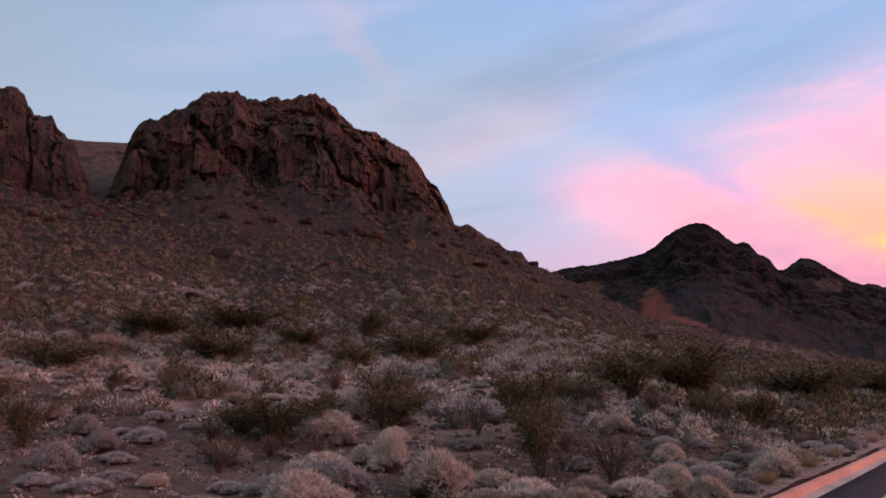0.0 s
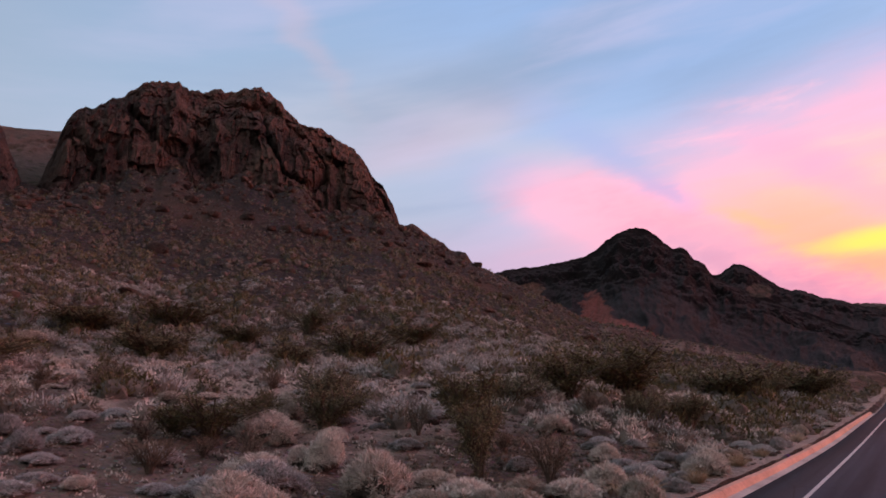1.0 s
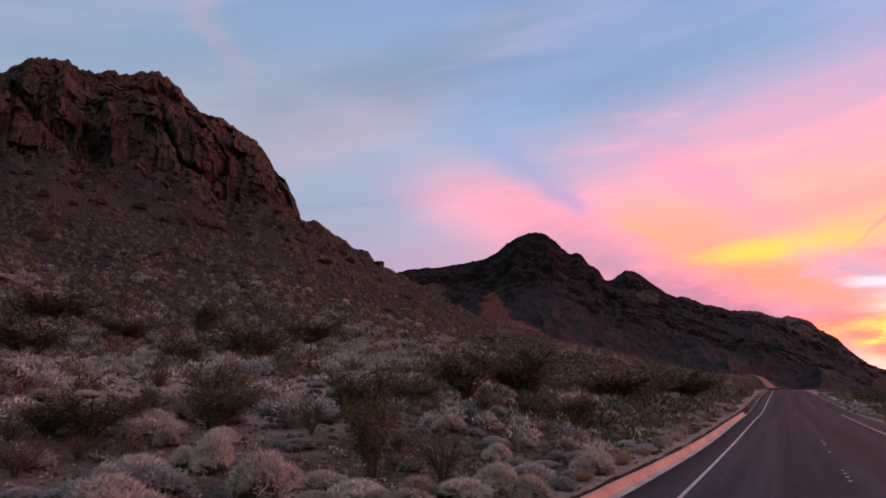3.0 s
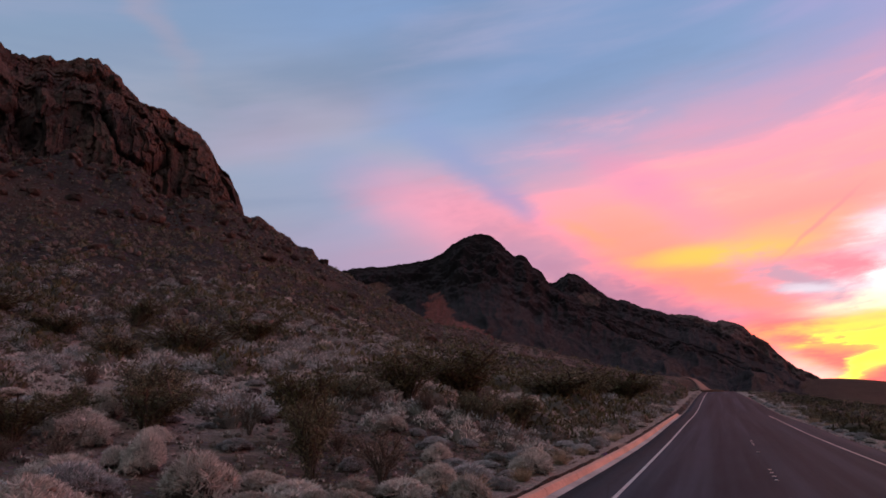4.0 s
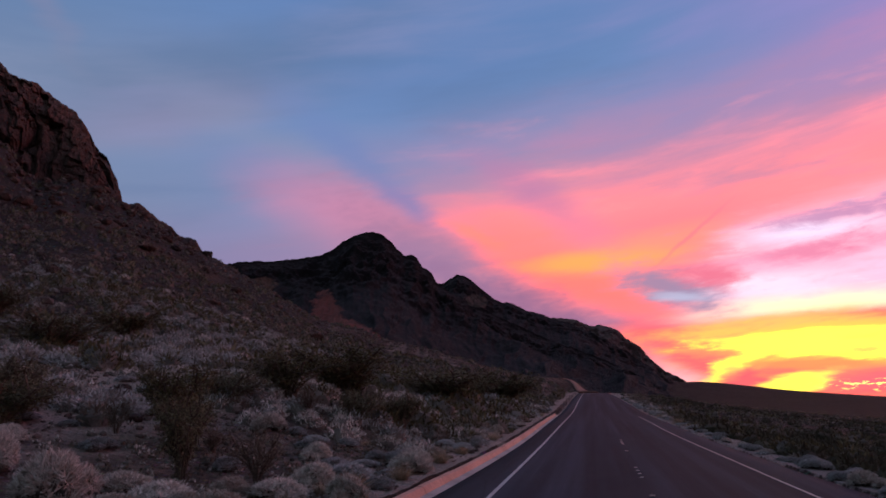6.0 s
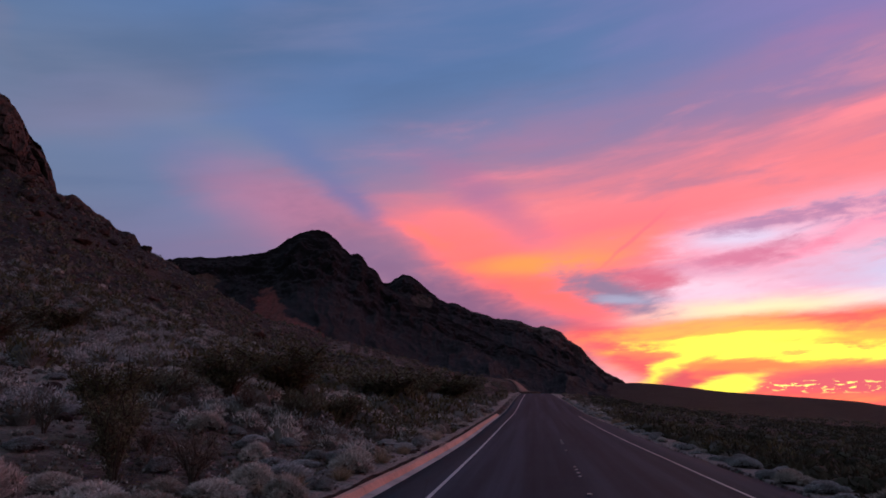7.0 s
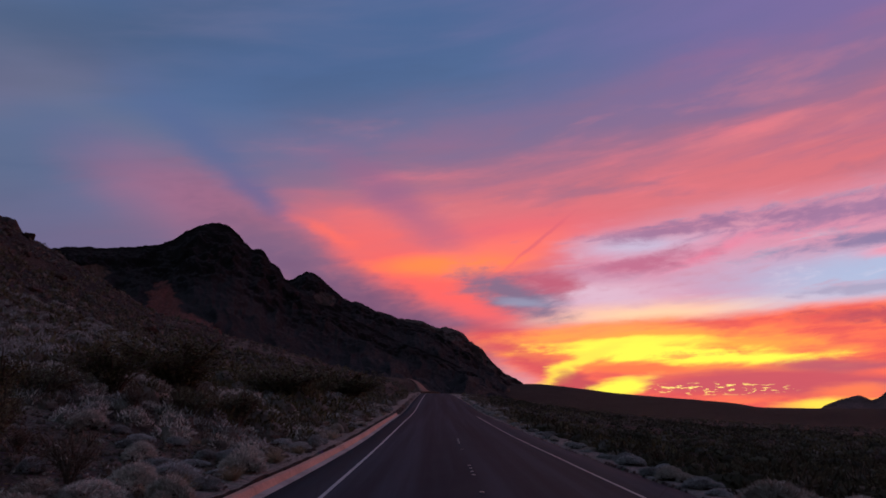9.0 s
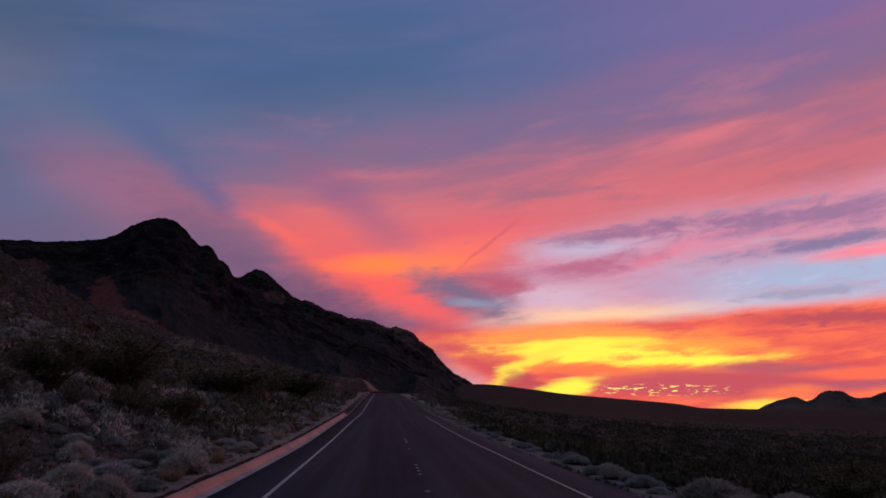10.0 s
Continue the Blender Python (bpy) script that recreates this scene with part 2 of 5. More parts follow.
    c = n.lerp(times(patch(18.0, 4.9, 11.0, 1.7, -1.0, blur=0.5, at=ragged), n.step(plus(fine, times(puffs, 0.6)), 0.08, 0.42), 0.7), c, lin(252, 128, 70))
    c = wash(c, (250, 112, 68), 15.5, 3.45, 3.4, 0.35, -3.0, k=0.9, blur=0.5, at=ragged)
    # mauve bars in front
    c = wash(c, (186, 74, 80), 10.4, 2.4, 1.7, 0.95, 0.0, k=0.9, blur=0.4, at=ragged)
    c = wash(c, (192, 80, 88), 25.5, 2.4, 9.5, 0.95, 1.0, k=0.95, blur=0.4, at=ragged, tear=times(fine, 0.35))
    c = wash(c, (176, 84, 96), 29.0, 3.6, 4.5, 0.4, 0.0, k=0.85, blur=0.6, at=ragged)
    c = wash(c, (252, 106, 74), 35.0, 3.2, 4.5, 0.4, 0.0, k=0.9, blur=0.6, at=ragged)
    c = wash(c, (176, 88, 100), 35.5, 2.4, 5.5, 0.35, 1.0, k=0.8, blur=0.6, at=ragged)
    c = n.lerp(patch(13.9, 2.2, 2.3, 0.60, 10.0, blur=0.5, at=ragged, tear=times(fine, 0.4)), c, gold)
    c = n.lerp(patch(28.3, 0.9, 2.9, 0.42, 4.0, blur=0.6, at=ragged), c, (1.0, 0.66, 0.06, 1.0))
    c = wash(c, (255, 124, 70), 29.5, 1.9, 2.0, 0.5, 4.0, k=0.8, blur=0.7, at=ragged)
    c = wash(c, (252, 116, 74), 37.0, 1.8, 4.0, 0.5, 3.0, k=0.85, blur=0.7, at=ragged)
    flecks = times(n.step(n.noise(n.mapped(p, (1.5, 5.5, 1)), 1.0, 3, 0.5), 0.56, 0.61), patch(20.6, 2.0, 4.8, 0.40, 0.0, blur=0.35, at=p))
    c = n.lerp(flecks, c, (1.0, 0.70, 0.16, 1.0))
    # a vapour trail's shadow
    c = wash(c, (186, 82, 104), 7.8, 13.2, 2.8, 0.13, 38.0, k=0.45, blur=0.9, at=drift(p, (0.5, 0.5), 0, (0.35, 0.2), 3))
    # below the horizon
    c = n.lerp(n.step(el, 0.0, -4.0), c, lin(52, 42, 46))
    bg = n.add("ShaderNodeBackground")
    n.put(bg.inputs[0], c)
    bg.inputs[1].default_value = 1.0
    n.put(n.add("ShaderNodeOutputWorld").inputs[0], bg.outputs[0])
    scene.world = world


SKY_TOP, SKY_BACK = lin(72, 83, 99), lin(74, 82, 94)
make_sky()
glow = bpy.data.lights.new("afterglow", "SUN")
glow.energy, glow.angle, glow.color = 0.13, radians(25), (1.0, 0.50, 0.34)
glow_ob = new("afterglow", glow)
glow_ob.matrix_world = look((0, 0, 60), Vector((0, 0, 60)) - Vector((math.sin(radians(20)), math.cos(radians(20)), math.tan(radians(7)))))


# ---------------------------------------------------------------- materials
def material(name, rough=0.9, spec=0.2):
    mat = bpy.data.materials.new(name)
    mat.use_nodes = True
    n = Nodes(mat.node_tree)
    out = n.add("ShaderNodeOutputMaterial")
    b = n.add("ShaderNodeBsdfPrincipled")
    b.inputs["Roughness"].default_value = rough
    b.inputs["Specular IOR Level"].default_value = spec
    n.put(out.inputs[0], b.outputs[0])
    return mat, n, b


def relief(n, b, height, strength, dist):
    k = n.add("ShaderNodeBump")
    k.inputs["Strength"].default_value, k.inputs["Distance"].default_value = strength, dist
    n.put(k.inputs["Height"], height)
    n.put(b.inputs["Normal"], k.outputs[0])


def here(n):
    """Place in the world, in metres."""
    return n.add("ShaderNodeNewGeometry").outputs["Position"]


def chance(n):
    return n.add("ShaderNodeObjectInfo").outputs["Random"]


def per_leaf(n):
    return n.add("ShaderNodeNewGeometry").outputs["Random Per Island"]


def soil_material():
    mat, n, b = material("desert_soil", 0.95, 0.1)
    p = here(n)
    wide = n.noise(p, 0.045, 5, 0.55, 0.4)
    patch = n.noise(p, 0.35, 6, 0.6, 0.5)
    grain = n.noise(p, 9.0, 5, 0.7)
    c = n.ramp(wide, [(0.30, (0.105, 0.070, 0.058)), (0.50, (0.155, 0.106, 0.088)), (0.68, (0.205, 0.138, 0.112))])
    c = n.lerp(n.step(patch, 0.48, 0.68), c, (0.30, 0.205, 0.165, 1))
    c = n.lerp(n.step(patch, 0.45, 0.30), c, (0.095, 0.062, 0.052, 1))
    stones = n.cells(p, 5.5)
    tone = n.cells(p, 5.5, out=1)
    c = n.lerp(times_step(n, stones, 0.34, 0.24, 0.6), c, n.lerp(0.75, tone, (0.15, 0.10, 0.085, 1)))
    c = n.lerp(n.step(grain, 0.45, 0.75, 0.0, 0.45), c, (0.36, 0.26, 0.215, 1))
    # pale gravel spilled along both verges
    px, py, pz = n.split(p)
    side = n.math("ABSOLUTE", n.math("ADD", n.math("SUBTRACT", px, 1.4), n.math("MULTIPLY", n.math("SUBTRACT", patch, 0.5), 5.0)))
    verge = n.math("MULTIPLY", n.step(side, 7.2, 5.2), n.step(grain, 0.30, 0.55, 0.35, 0.9))
    c = n.lerp(verge, c, (0.46, 0.37, 0.325, 1))
    # much darker ground colour on the plain beyond the far verge
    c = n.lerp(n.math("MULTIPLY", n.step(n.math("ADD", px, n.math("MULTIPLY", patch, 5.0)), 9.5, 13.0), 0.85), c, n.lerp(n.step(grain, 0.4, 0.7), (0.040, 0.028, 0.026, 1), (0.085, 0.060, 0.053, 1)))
    # varnished dark scree wherever the ground is steep
    steep = n.split(n.add("ShaderNodeNewGeometry").outputs["Normal"])[2]
    rubble = n.noise(p, 0.9, 6, 0.7, 0.3)
    chunks = n.cells(p, 1.3)
    scree = n.ramp(rubble, [(0.34, (0.028, 0.019, 0.018)), (0.50, (0.056, 0.038, 0.033)), (0.66, (0.100, 0.068, 0.058))])
    scree = n.lerp(n.math("MULTIPLY", n.step(chunks, 0.30, 0.15), 0.6), scree, n.lerp(0.7, n.cells(p, 1.3, out=1), (0.10, 0.066, 0.055, 1)))
    scree = n.lerp(n.step(wide, 0.46, 0.64, 0.0, 0.65), scree, (0.122, 0.069, 0.052, 1))
    scree = n.lerp(n.step(n.noise(p, 0.11, 5, 0.6, 0.4), 0.50, 0.36, 0.0, 0.6), scree, (0.040, 0.029, 0.026, 1))
    k = n.step(n.math("ADD", steep, n.math("MULTIPLY", n.math("SUBTRACT", patch, 0.5), 0.10)), 0.985, 0.945)
    c = n.lerp(k, c, scree)
    # pale outwash fan on the lower slope
    fan = n.add("ShaderNodeVectorMath", operation="LENGTH")
    n.put(fan.inputs[0], n.vec(n.math("MULTIPLY_ADD", px, 1 / 17.0, 24.0 / 17.0), n.math("MULTIPLY_ADD", py, 1 / 13.0, -27.0 / 13.0), 0.0))
    spread = n.math("ADD", fan.outputs["Value"], n.math("MULTIPLY", n.math("SUBTRACT", n.noise(p, 0.16, 5, 0.6, 0.4), 0.5), 2.6))
    c = n.lerp(n.math("MULTIPLY", n.step(spread, 1.25, 0.75), n.step(grain, 0.25, 0.55, 0.45, 0.85)), c, (0.54, 0.40, 0.335, 1))
    # far off, ground darkens to near black with distance, low scrub over it
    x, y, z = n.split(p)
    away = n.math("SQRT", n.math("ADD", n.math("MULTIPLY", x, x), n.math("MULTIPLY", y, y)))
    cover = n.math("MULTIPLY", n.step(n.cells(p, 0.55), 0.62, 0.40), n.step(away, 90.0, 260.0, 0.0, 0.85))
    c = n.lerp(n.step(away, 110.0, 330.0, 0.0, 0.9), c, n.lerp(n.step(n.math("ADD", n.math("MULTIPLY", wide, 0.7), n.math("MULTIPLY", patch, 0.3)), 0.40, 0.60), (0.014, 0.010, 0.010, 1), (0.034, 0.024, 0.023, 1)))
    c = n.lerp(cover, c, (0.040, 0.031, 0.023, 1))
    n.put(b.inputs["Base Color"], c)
    relief(n, b, n.math("ADD", grain, n.math("ADD", n.math("MULTIPLY", stones, -1.2), n.math("MULTIPLY", rubble, 2.0))), 1.0, 0.16)
    return mat


def times_step(n, x, lo, hi, k):
    return n.math("MULTIPLY", n.step(x, lo, hi), k)


def rock_material(name, dark, mid, light, scale):
    mat, n, b = material(name, 0.9, 0.2)
    p = here(n)
    tall = n.mapped(p, (1, 1, 0.35))
    blocks = n.noise(tall, 0.10 * scale, 6, 0.62, 0.6)
    wide = n.noise(p, 0.028 * scale, 4, 0.5, 0.3)
    grain = n.noise(p, 0.8 * scale, 6, 0.68)
    c = n.ramp(blocks, [(0.30, dark), (0.50, mid), (0.70, light)])
    c = n.lerp(times_step(n, wide, 0.46, 0.66, 0.6), c, (0.155, 0.074, 0.050, 1))
    c = n.lerp(times_step(n, grain, 0.55, 0.32, 0.7), c, (*dark[:3], 1))
    c = n.lerp(times_step(n, grain, 0.58, 0.78, 0.5), c, (*light[:3], 1))
    n.put(b.inputs["Base Color"], c)
    relief(n, b, n.math("ADD", grain, blocks), 1.0, 1.2 / scale)
    return mat


def mountain_material(name, rock, scree, spots, shrubs, veins=()):
    """Dark rock on the steep faces, scree dotted with shrubs on the gentle ones."""
    mat, n, b = material(name, 0.95, 0.1)
    g = n.add("ShaderNodeNewGeometry")
    p, up = g.outputs["Position"], n.split(g.outputs["Normal"])[2]
    wide = n.noise(p, 0.02, 5, 0.55, 0.5)
    streak = n.noise(n.mapped(p, (1, 1, 0.25)), 0.07, 6, 0.6, 0.4)
    grain = n.noise(p, 0.45, 6, 0.7)
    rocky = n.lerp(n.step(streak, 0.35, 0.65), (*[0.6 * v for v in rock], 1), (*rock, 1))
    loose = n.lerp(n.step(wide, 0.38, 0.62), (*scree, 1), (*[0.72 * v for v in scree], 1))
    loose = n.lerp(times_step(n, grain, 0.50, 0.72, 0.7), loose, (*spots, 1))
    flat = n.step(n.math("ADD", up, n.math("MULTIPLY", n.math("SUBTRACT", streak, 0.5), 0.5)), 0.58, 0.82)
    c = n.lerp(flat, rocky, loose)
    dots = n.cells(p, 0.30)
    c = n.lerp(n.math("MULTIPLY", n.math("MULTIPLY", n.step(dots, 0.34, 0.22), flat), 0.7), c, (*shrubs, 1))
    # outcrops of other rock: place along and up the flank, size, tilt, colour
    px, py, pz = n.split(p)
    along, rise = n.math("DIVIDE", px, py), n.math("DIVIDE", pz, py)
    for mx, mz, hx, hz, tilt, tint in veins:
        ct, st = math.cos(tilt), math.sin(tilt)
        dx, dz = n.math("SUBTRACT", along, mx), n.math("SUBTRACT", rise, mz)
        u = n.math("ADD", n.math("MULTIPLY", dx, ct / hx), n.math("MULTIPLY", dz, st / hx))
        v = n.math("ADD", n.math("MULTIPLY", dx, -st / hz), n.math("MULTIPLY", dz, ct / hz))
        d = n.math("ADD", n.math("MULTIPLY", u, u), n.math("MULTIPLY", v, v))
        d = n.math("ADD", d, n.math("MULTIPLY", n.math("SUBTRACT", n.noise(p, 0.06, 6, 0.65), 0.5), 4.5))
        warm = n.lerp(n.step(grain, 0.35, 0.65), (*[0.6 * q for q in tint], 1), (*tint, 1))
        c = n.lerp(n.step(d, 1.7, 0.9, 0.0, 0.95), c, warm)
    n.put(b.inputs["Base Color"], c)
    relief(n, b, n.math("ADD", grain, streak), 1.0, 1.5)
    return mat


def plain_material(name, base, spread=0.35, scale=8.0, rough=0.9, bump=0.3, spec=0.2):
    mat, n, b = material(name, rough, spec)
    p = here(n)
    a, f = n.noise(p, scale * 0.15, 4, 0.55), n.noise(p, scale * 3, 5, 0.65)
    lo = tuple(v * (1 - spread) for v in base) + (1,)
    hi = tuple(min(1, v * (1 + spread)) for v in base) + (1,)
    c = n.lerp(n.step(n.math("ADD", n.math("MULTIPLY", a, 0.6), n.math("MULTIPLY", f, 0.4)), 0.35, 0.65), lo, hi)
    n.put(b.inputs["Base Color"], c)
    relief(n, b, f, bump, 0.02)
    return mat


def leaf_material(name, a, b_, c_):
    """Foliage whose tone differs from leaf to leaf and from bush to bush."""
    mat, n, b = material(name, 0.85, 0.15)
    col = n.ramp(per_leaf(n), [(0.0, a), (0.5, b_), (1.0, c_)])
    hue = n.add("ShaderNodeHueSaturation")
    n.put(hue.inputs["Color"], col)
    n.put(hue.inputs["Value"], n.math("MULTIPLY_ADD", chance(n), 0.5, 0.75))
    n.put(hue.inputs["Saturation"], n.math("MULTIPLY_ADD", chance(n), -0.3, 1.1))
    n.put(b.inputs["Base Color"], hue.outputs[0])
    t = n.add("ShaderNodeBsdfTranslucent")
    n.put(t.inputs[0], hue.outputs[0])
    mix = n.add("ShaderNodeMixShader")
    mix.inputs[0].default_value = 0.12
    n.put(mix.inputs[1], b.outputs[0]), n.put(mix.inputs[2], t.outputs[0])
    out = [q for q in n.t.nodes if q.bl_idname == "ShaderNodeOutputMaterial"][0]
    n.put(out.inputs[0], mix.outputs[0])
    return mat


def asphalt_material():
    mat, n, b = material("worn_asphalt", 0.9, 0.07)
    p = here(n)
    x, y, z = n.split(p)
    lanes = n.noise(n.vec(x, n.math("MULTIPLY", y, 0.015), 0.0), 1.1, 4, 0.6)
    blot = n.noise(p, 0.5, 5, 0.6)
    chips = n.cells(p, 70.0)
    grit = n.noise(p, 45.0, 3, 0.7)
    c = n.ramp(lanes, [(0.38, (0.015, 0.021, 0.032)), (0.5, (0.025, 0.034, 0.050)), (0.62, (0.042, 0.055, 0.077))])
    c = n.lerp(times_step(n, blot, 0.45, 0.7, 0.35), c, (0.048, 0.054, 0.066, 1))
    c = n.lerp(times_step(n, chips, 0.28, 0.12, 0.4), c, (0.15, 0.14, 0.135, 1))
    # darker strip of newer asphalt beside the gutter
    c = n.lerp(times_step(n, n.math("ADD", x, n.math("MULTIPLY", blot, 0.2)), -1.9, -2.2, 0.35), c, (0.038, 0.036, 0.038, 1))
    # hairline cracks across and along
    crack = n.cells(n.mapped(p, (0.33, 0.10, 1)), 1.0, "DISTANCE_TO_EDGE")
    c = n.lerp(times_step(n, n.math("ADD", crack, n.math("MULTIPLY", grit, 0.01)), 0.012, 0.004, 0.6), c, (0.022, 0.021, 0.022, 1))
    n.put(b.inputs["Base Color"], c)
    n.put(b.inputs["Roughness"], n.math("MULTIPLY_ADD", blot, 0.15, 0.76))
    relief(n, b, n.math("ADD", grit, chips), 0.5, 0.008)
    return mat


def paint_material(name, base, wear):
    mat, n, b = material(name, 0.7, 0.3)
    p = here(n)
    worn = n.noise(p, 14.0, 6, 0.7)
    big = n.noise(p, 0.6, 4, 0.6)
    c = n.lerp(n.step(n.math("ADD", worn, n.math("MULTIPLY", n.math("SUBTRACT", big, 0.5), 0.5)), wear, wear + 0.12), (*base, 1), (0.075, 0.072, 0.072, 1))
    n.put(b.inputs["Base Color"], c)
    return mat


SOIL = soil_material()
CRAG = rock_material("crag_rock", (0.034, 0.022, 0.020), (0.092, 0.055, 0.045), (0.175, 0.103, 0.078), 1.0)
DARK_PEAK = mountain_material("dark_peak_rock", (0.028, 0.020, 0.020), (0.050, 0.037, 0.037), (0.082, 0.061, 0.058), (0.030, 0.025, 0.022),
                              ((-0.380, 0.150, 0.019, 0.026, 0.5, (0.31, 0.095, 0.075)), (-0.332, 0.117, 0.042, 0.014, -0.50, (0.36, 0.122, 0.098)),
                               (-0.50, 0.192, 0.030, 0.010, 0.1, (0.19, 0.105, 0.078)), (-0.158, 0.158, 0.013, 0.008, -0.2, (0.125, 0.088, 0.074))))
FAR_RIDGE = mountain_material("far_ridge_rock", (0.10, 0.058, 0.052), (0.145, 0.095, 0.085), (0.21, 0.15, 0.13), (0.08, 0.062, 0.048))
SADDLE = mountain_material("saddle_scree", (0.115, 0.068, 0.052), (0.16, 0.105, 0.085), (0.24, 0.17, 0.14), (0.07, 0.058, 0.035))
STONE = plain_material("field_stone", (0.125, 0.083, 0.07), 0.5, 3.0, 0.9, 0.6)
ASPHALT = asphalt_material()
WHITE_PAINT = paint_material("white_road_paint", (0.50, 0.49, 0.48), 0.58)
KERB = plain_material("red_tinted_concrete", (0.66, 0.345, 0.26), 0.18, 4.0, 0.85, 0.4)
GUTTER = plain_material("grey_concrete", (0.47, 0.395, 0.365), 0.22, 4.0, 0.85, 0.4)
MARKER = plain_material("ceramic_marker", (0.48, 0.44, 0.40), 0.15, 9.0, 0.35, 0.1, 0.5)
DIRT = plain_material("red_track_dirt", (0.24, 0.115, 0.085), 0.25, 0.6, 0.95, 0.3)
# distant scrub: greys below GREY_LEAF, with shadow among the twigs in the colour
GREY_SCRUB = leaf_material("grey_scrub_leaf", (0.22, 0.20, 0.185), (0.40, 0.37, 0.345), (0.60, 0.56, 0.53))
DULL_SCRUB = leaf_material("dull_scrub_leaf", (0.085, 0.070, 0.062), (0.165, 0.138, 0.123), (0.32, 0.278, 0.25))
GREY_LEAF = leaf_material("grey_bursage_leaf", (0.25, 0.226, 0.216), (0.47, 0.435, 0.42), (0.67, 0.63, 0.61))
TAN_LEAF = leaf_material("tan_brush_leaf", (0.34, 0.27, 0.225), (0.58, 0.475, 0.405), (0.74, 0.635, 0.555))
OLIVE_LEAF = leaf_material("olive_creosote_leaf", (0.075, 0.060, 0.034), (0.145, 0.116, 0.062), (0.24, 0.195, 0.108))
# the olive leaf at about half the brightness, for the plain
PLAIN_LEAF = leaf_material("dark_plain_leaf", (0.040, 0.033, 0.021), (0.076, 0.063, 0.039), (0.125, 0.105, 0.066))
BROWN_LEAF = leaf_material("brown_twig_leaf", (0.085, 0.06, 0.045), (0.17, 0.12, 0.088), (0.28, 0.205, 0.15))
STRAW = leaf_material("straw_blade", (0.30, 0.21, 0.14), (0.46, 0.34, 0.23), (0.60, 0.46, 0.33))
# dull brown of the solid shrub cores, with the inner shade in the colour
SHADED_TWIGS = plain_material("shaded_twig_mass", (0.15, 0.118, 0.098), 0.45, 12.0, 0.95, 0.6)
STEM = plain_material("dry_stem", (0.13, 0.088, 0.066), 0.4, 9.0, 0.9, 0.3)


# ---------------------------------------------------------------- noise and grids
def lattice(i, seed):
    i = i.astype(np.int64)
    h = i[..., 0] * 374761393 + i[..., 1] * 668265263 + i[..., 2] * 1442695041 + seed * 974634777
    h &= 0xFFFFFFFF
    h = ((h ^ (h >> 13)) * 1274126177) & 0xFFFFFFFF
    h ^= h >> 16
    return (h & 0xFFFF) / 32767.5 - 1.0


def vnoise(p, seed=0):
    i = np.floor(p)
    f = p - i
    f = f * f * f * (f * (f * 6 - 15) + 10)
    total = 0.0
    for a in (0, 1):
        for b in (0, 1):
            for c in (0, 1):
                w = (f[..., 0] if a else 1 - f[..., 0]) * (f[..., 1] if b else 1 - f[..., 1]) * (f[..., 2] if c else 1 - f[..., 2])
                total = total + w * lattice(i + np.array((a, b, c)), seed)
    return total


def fbm(p, octaves=5, gain=0.5, seed=0, ridged=False):
    total, amp, norm = 0.0, 1.0, 0.0
    for k in range(octaves):
        v = vnoise(p * 2.03 ** k + 17.3 * k, seed + k)
        total = total + amp * (1 - 2 * np.abs(v) if ridged else v)
        norm += amp
        amp *= gain
    return total / norm


def smooth(a, b, x):
    t = np.clip((x - a) / (b - a), 0, 1)
    return t * t * (3 - 2 * t)


def curve(x, keys):
    """A smooth line through keys (place, value)."""
    k = np.array(keys, float)
    xs, ys = k[:, 0], k[:, 1]
    m = np.gradient(ys, xs)
    x = np.clip(x, xs[0], xs[-1])
    j = np.clip(np.searchsorted(xs, x) - 1, 0, len(xs) - 2)
    h = xs[j + 1] - xs[j]
    t = (x - xs[j]) / h
    return ((2 * t ** 3 - 3 * t ** 2 + 1) * ys[j] + (t ** 3 - 2 * t ** 2 + t) * h * m[j]
            + (3 * t ** 2 - 2 * t ** 3) * ys[j + 1] + (t ** 3 - t ** 2) * h * m[j + 1])


def mesh_from(name, verts, faces, mat, shade=True, second=None, since=0):
    """Mesh from arrays of places and of equal-sided faces."""
    verts, faces = np.asarray(verts, np.float32), np.asarray(faces, np.int32)
    me = bpy.data.meshes.new(name)
    n, k = faces.shape
    me.vertices.add(len(verts))
    me.vertices.foreach_set("co", verts.ravel())
    me.loops.add(n * k)
    me.loops.foreach_set("vertex_index", faces.ravel())
    me.polygons.add(n)
    me.polygons.foreach_set("loop_start", np.arange(n, dtype=np.int32) * k)
    me.polygons.foreach_set("use_smooth", np.full(n, shade))
    me.update(calc_edges=True)
    me.validate()
    me.materials.append(mat)
    if second is not None:
        me.materials.append(second)
        me.polygons.foreach_set("material_index", (np.arange(n) >= since).astype(np.int32))
    return me


def grid_faces(nu, nv):
    i = (np.arange(nu - 1)[:, None] * nv + np.arange(nv - 1)[None, :]).ravel()
    return np.stack([i, i + nv, i + nv + 1, i + 1], 1)


def part(name, me, parent, label=""):
    ob = new(name, me)
    ob.parent = parent
    return tagged(ob, label=label) if label else ob


# ---------------------------------------------------------------- the lie of the land
EYE = 1.9
ROAD_RISE = [(-400, -9.8), (-60, -1.46), (0, 0.0), (30, 0.74), (50, 1.38), (70, 2.0), (103, 3.75), (135, 5.3), (165, 6.45), (200, 7.2), (300, 7.5), (900, 8.0)]
RINGS = [0.0, 8.0, 15.0, 27.0, 55.0, 110.0, 170.0, 300.0, 520.0, 900.0, 1700.0, 4600.0]
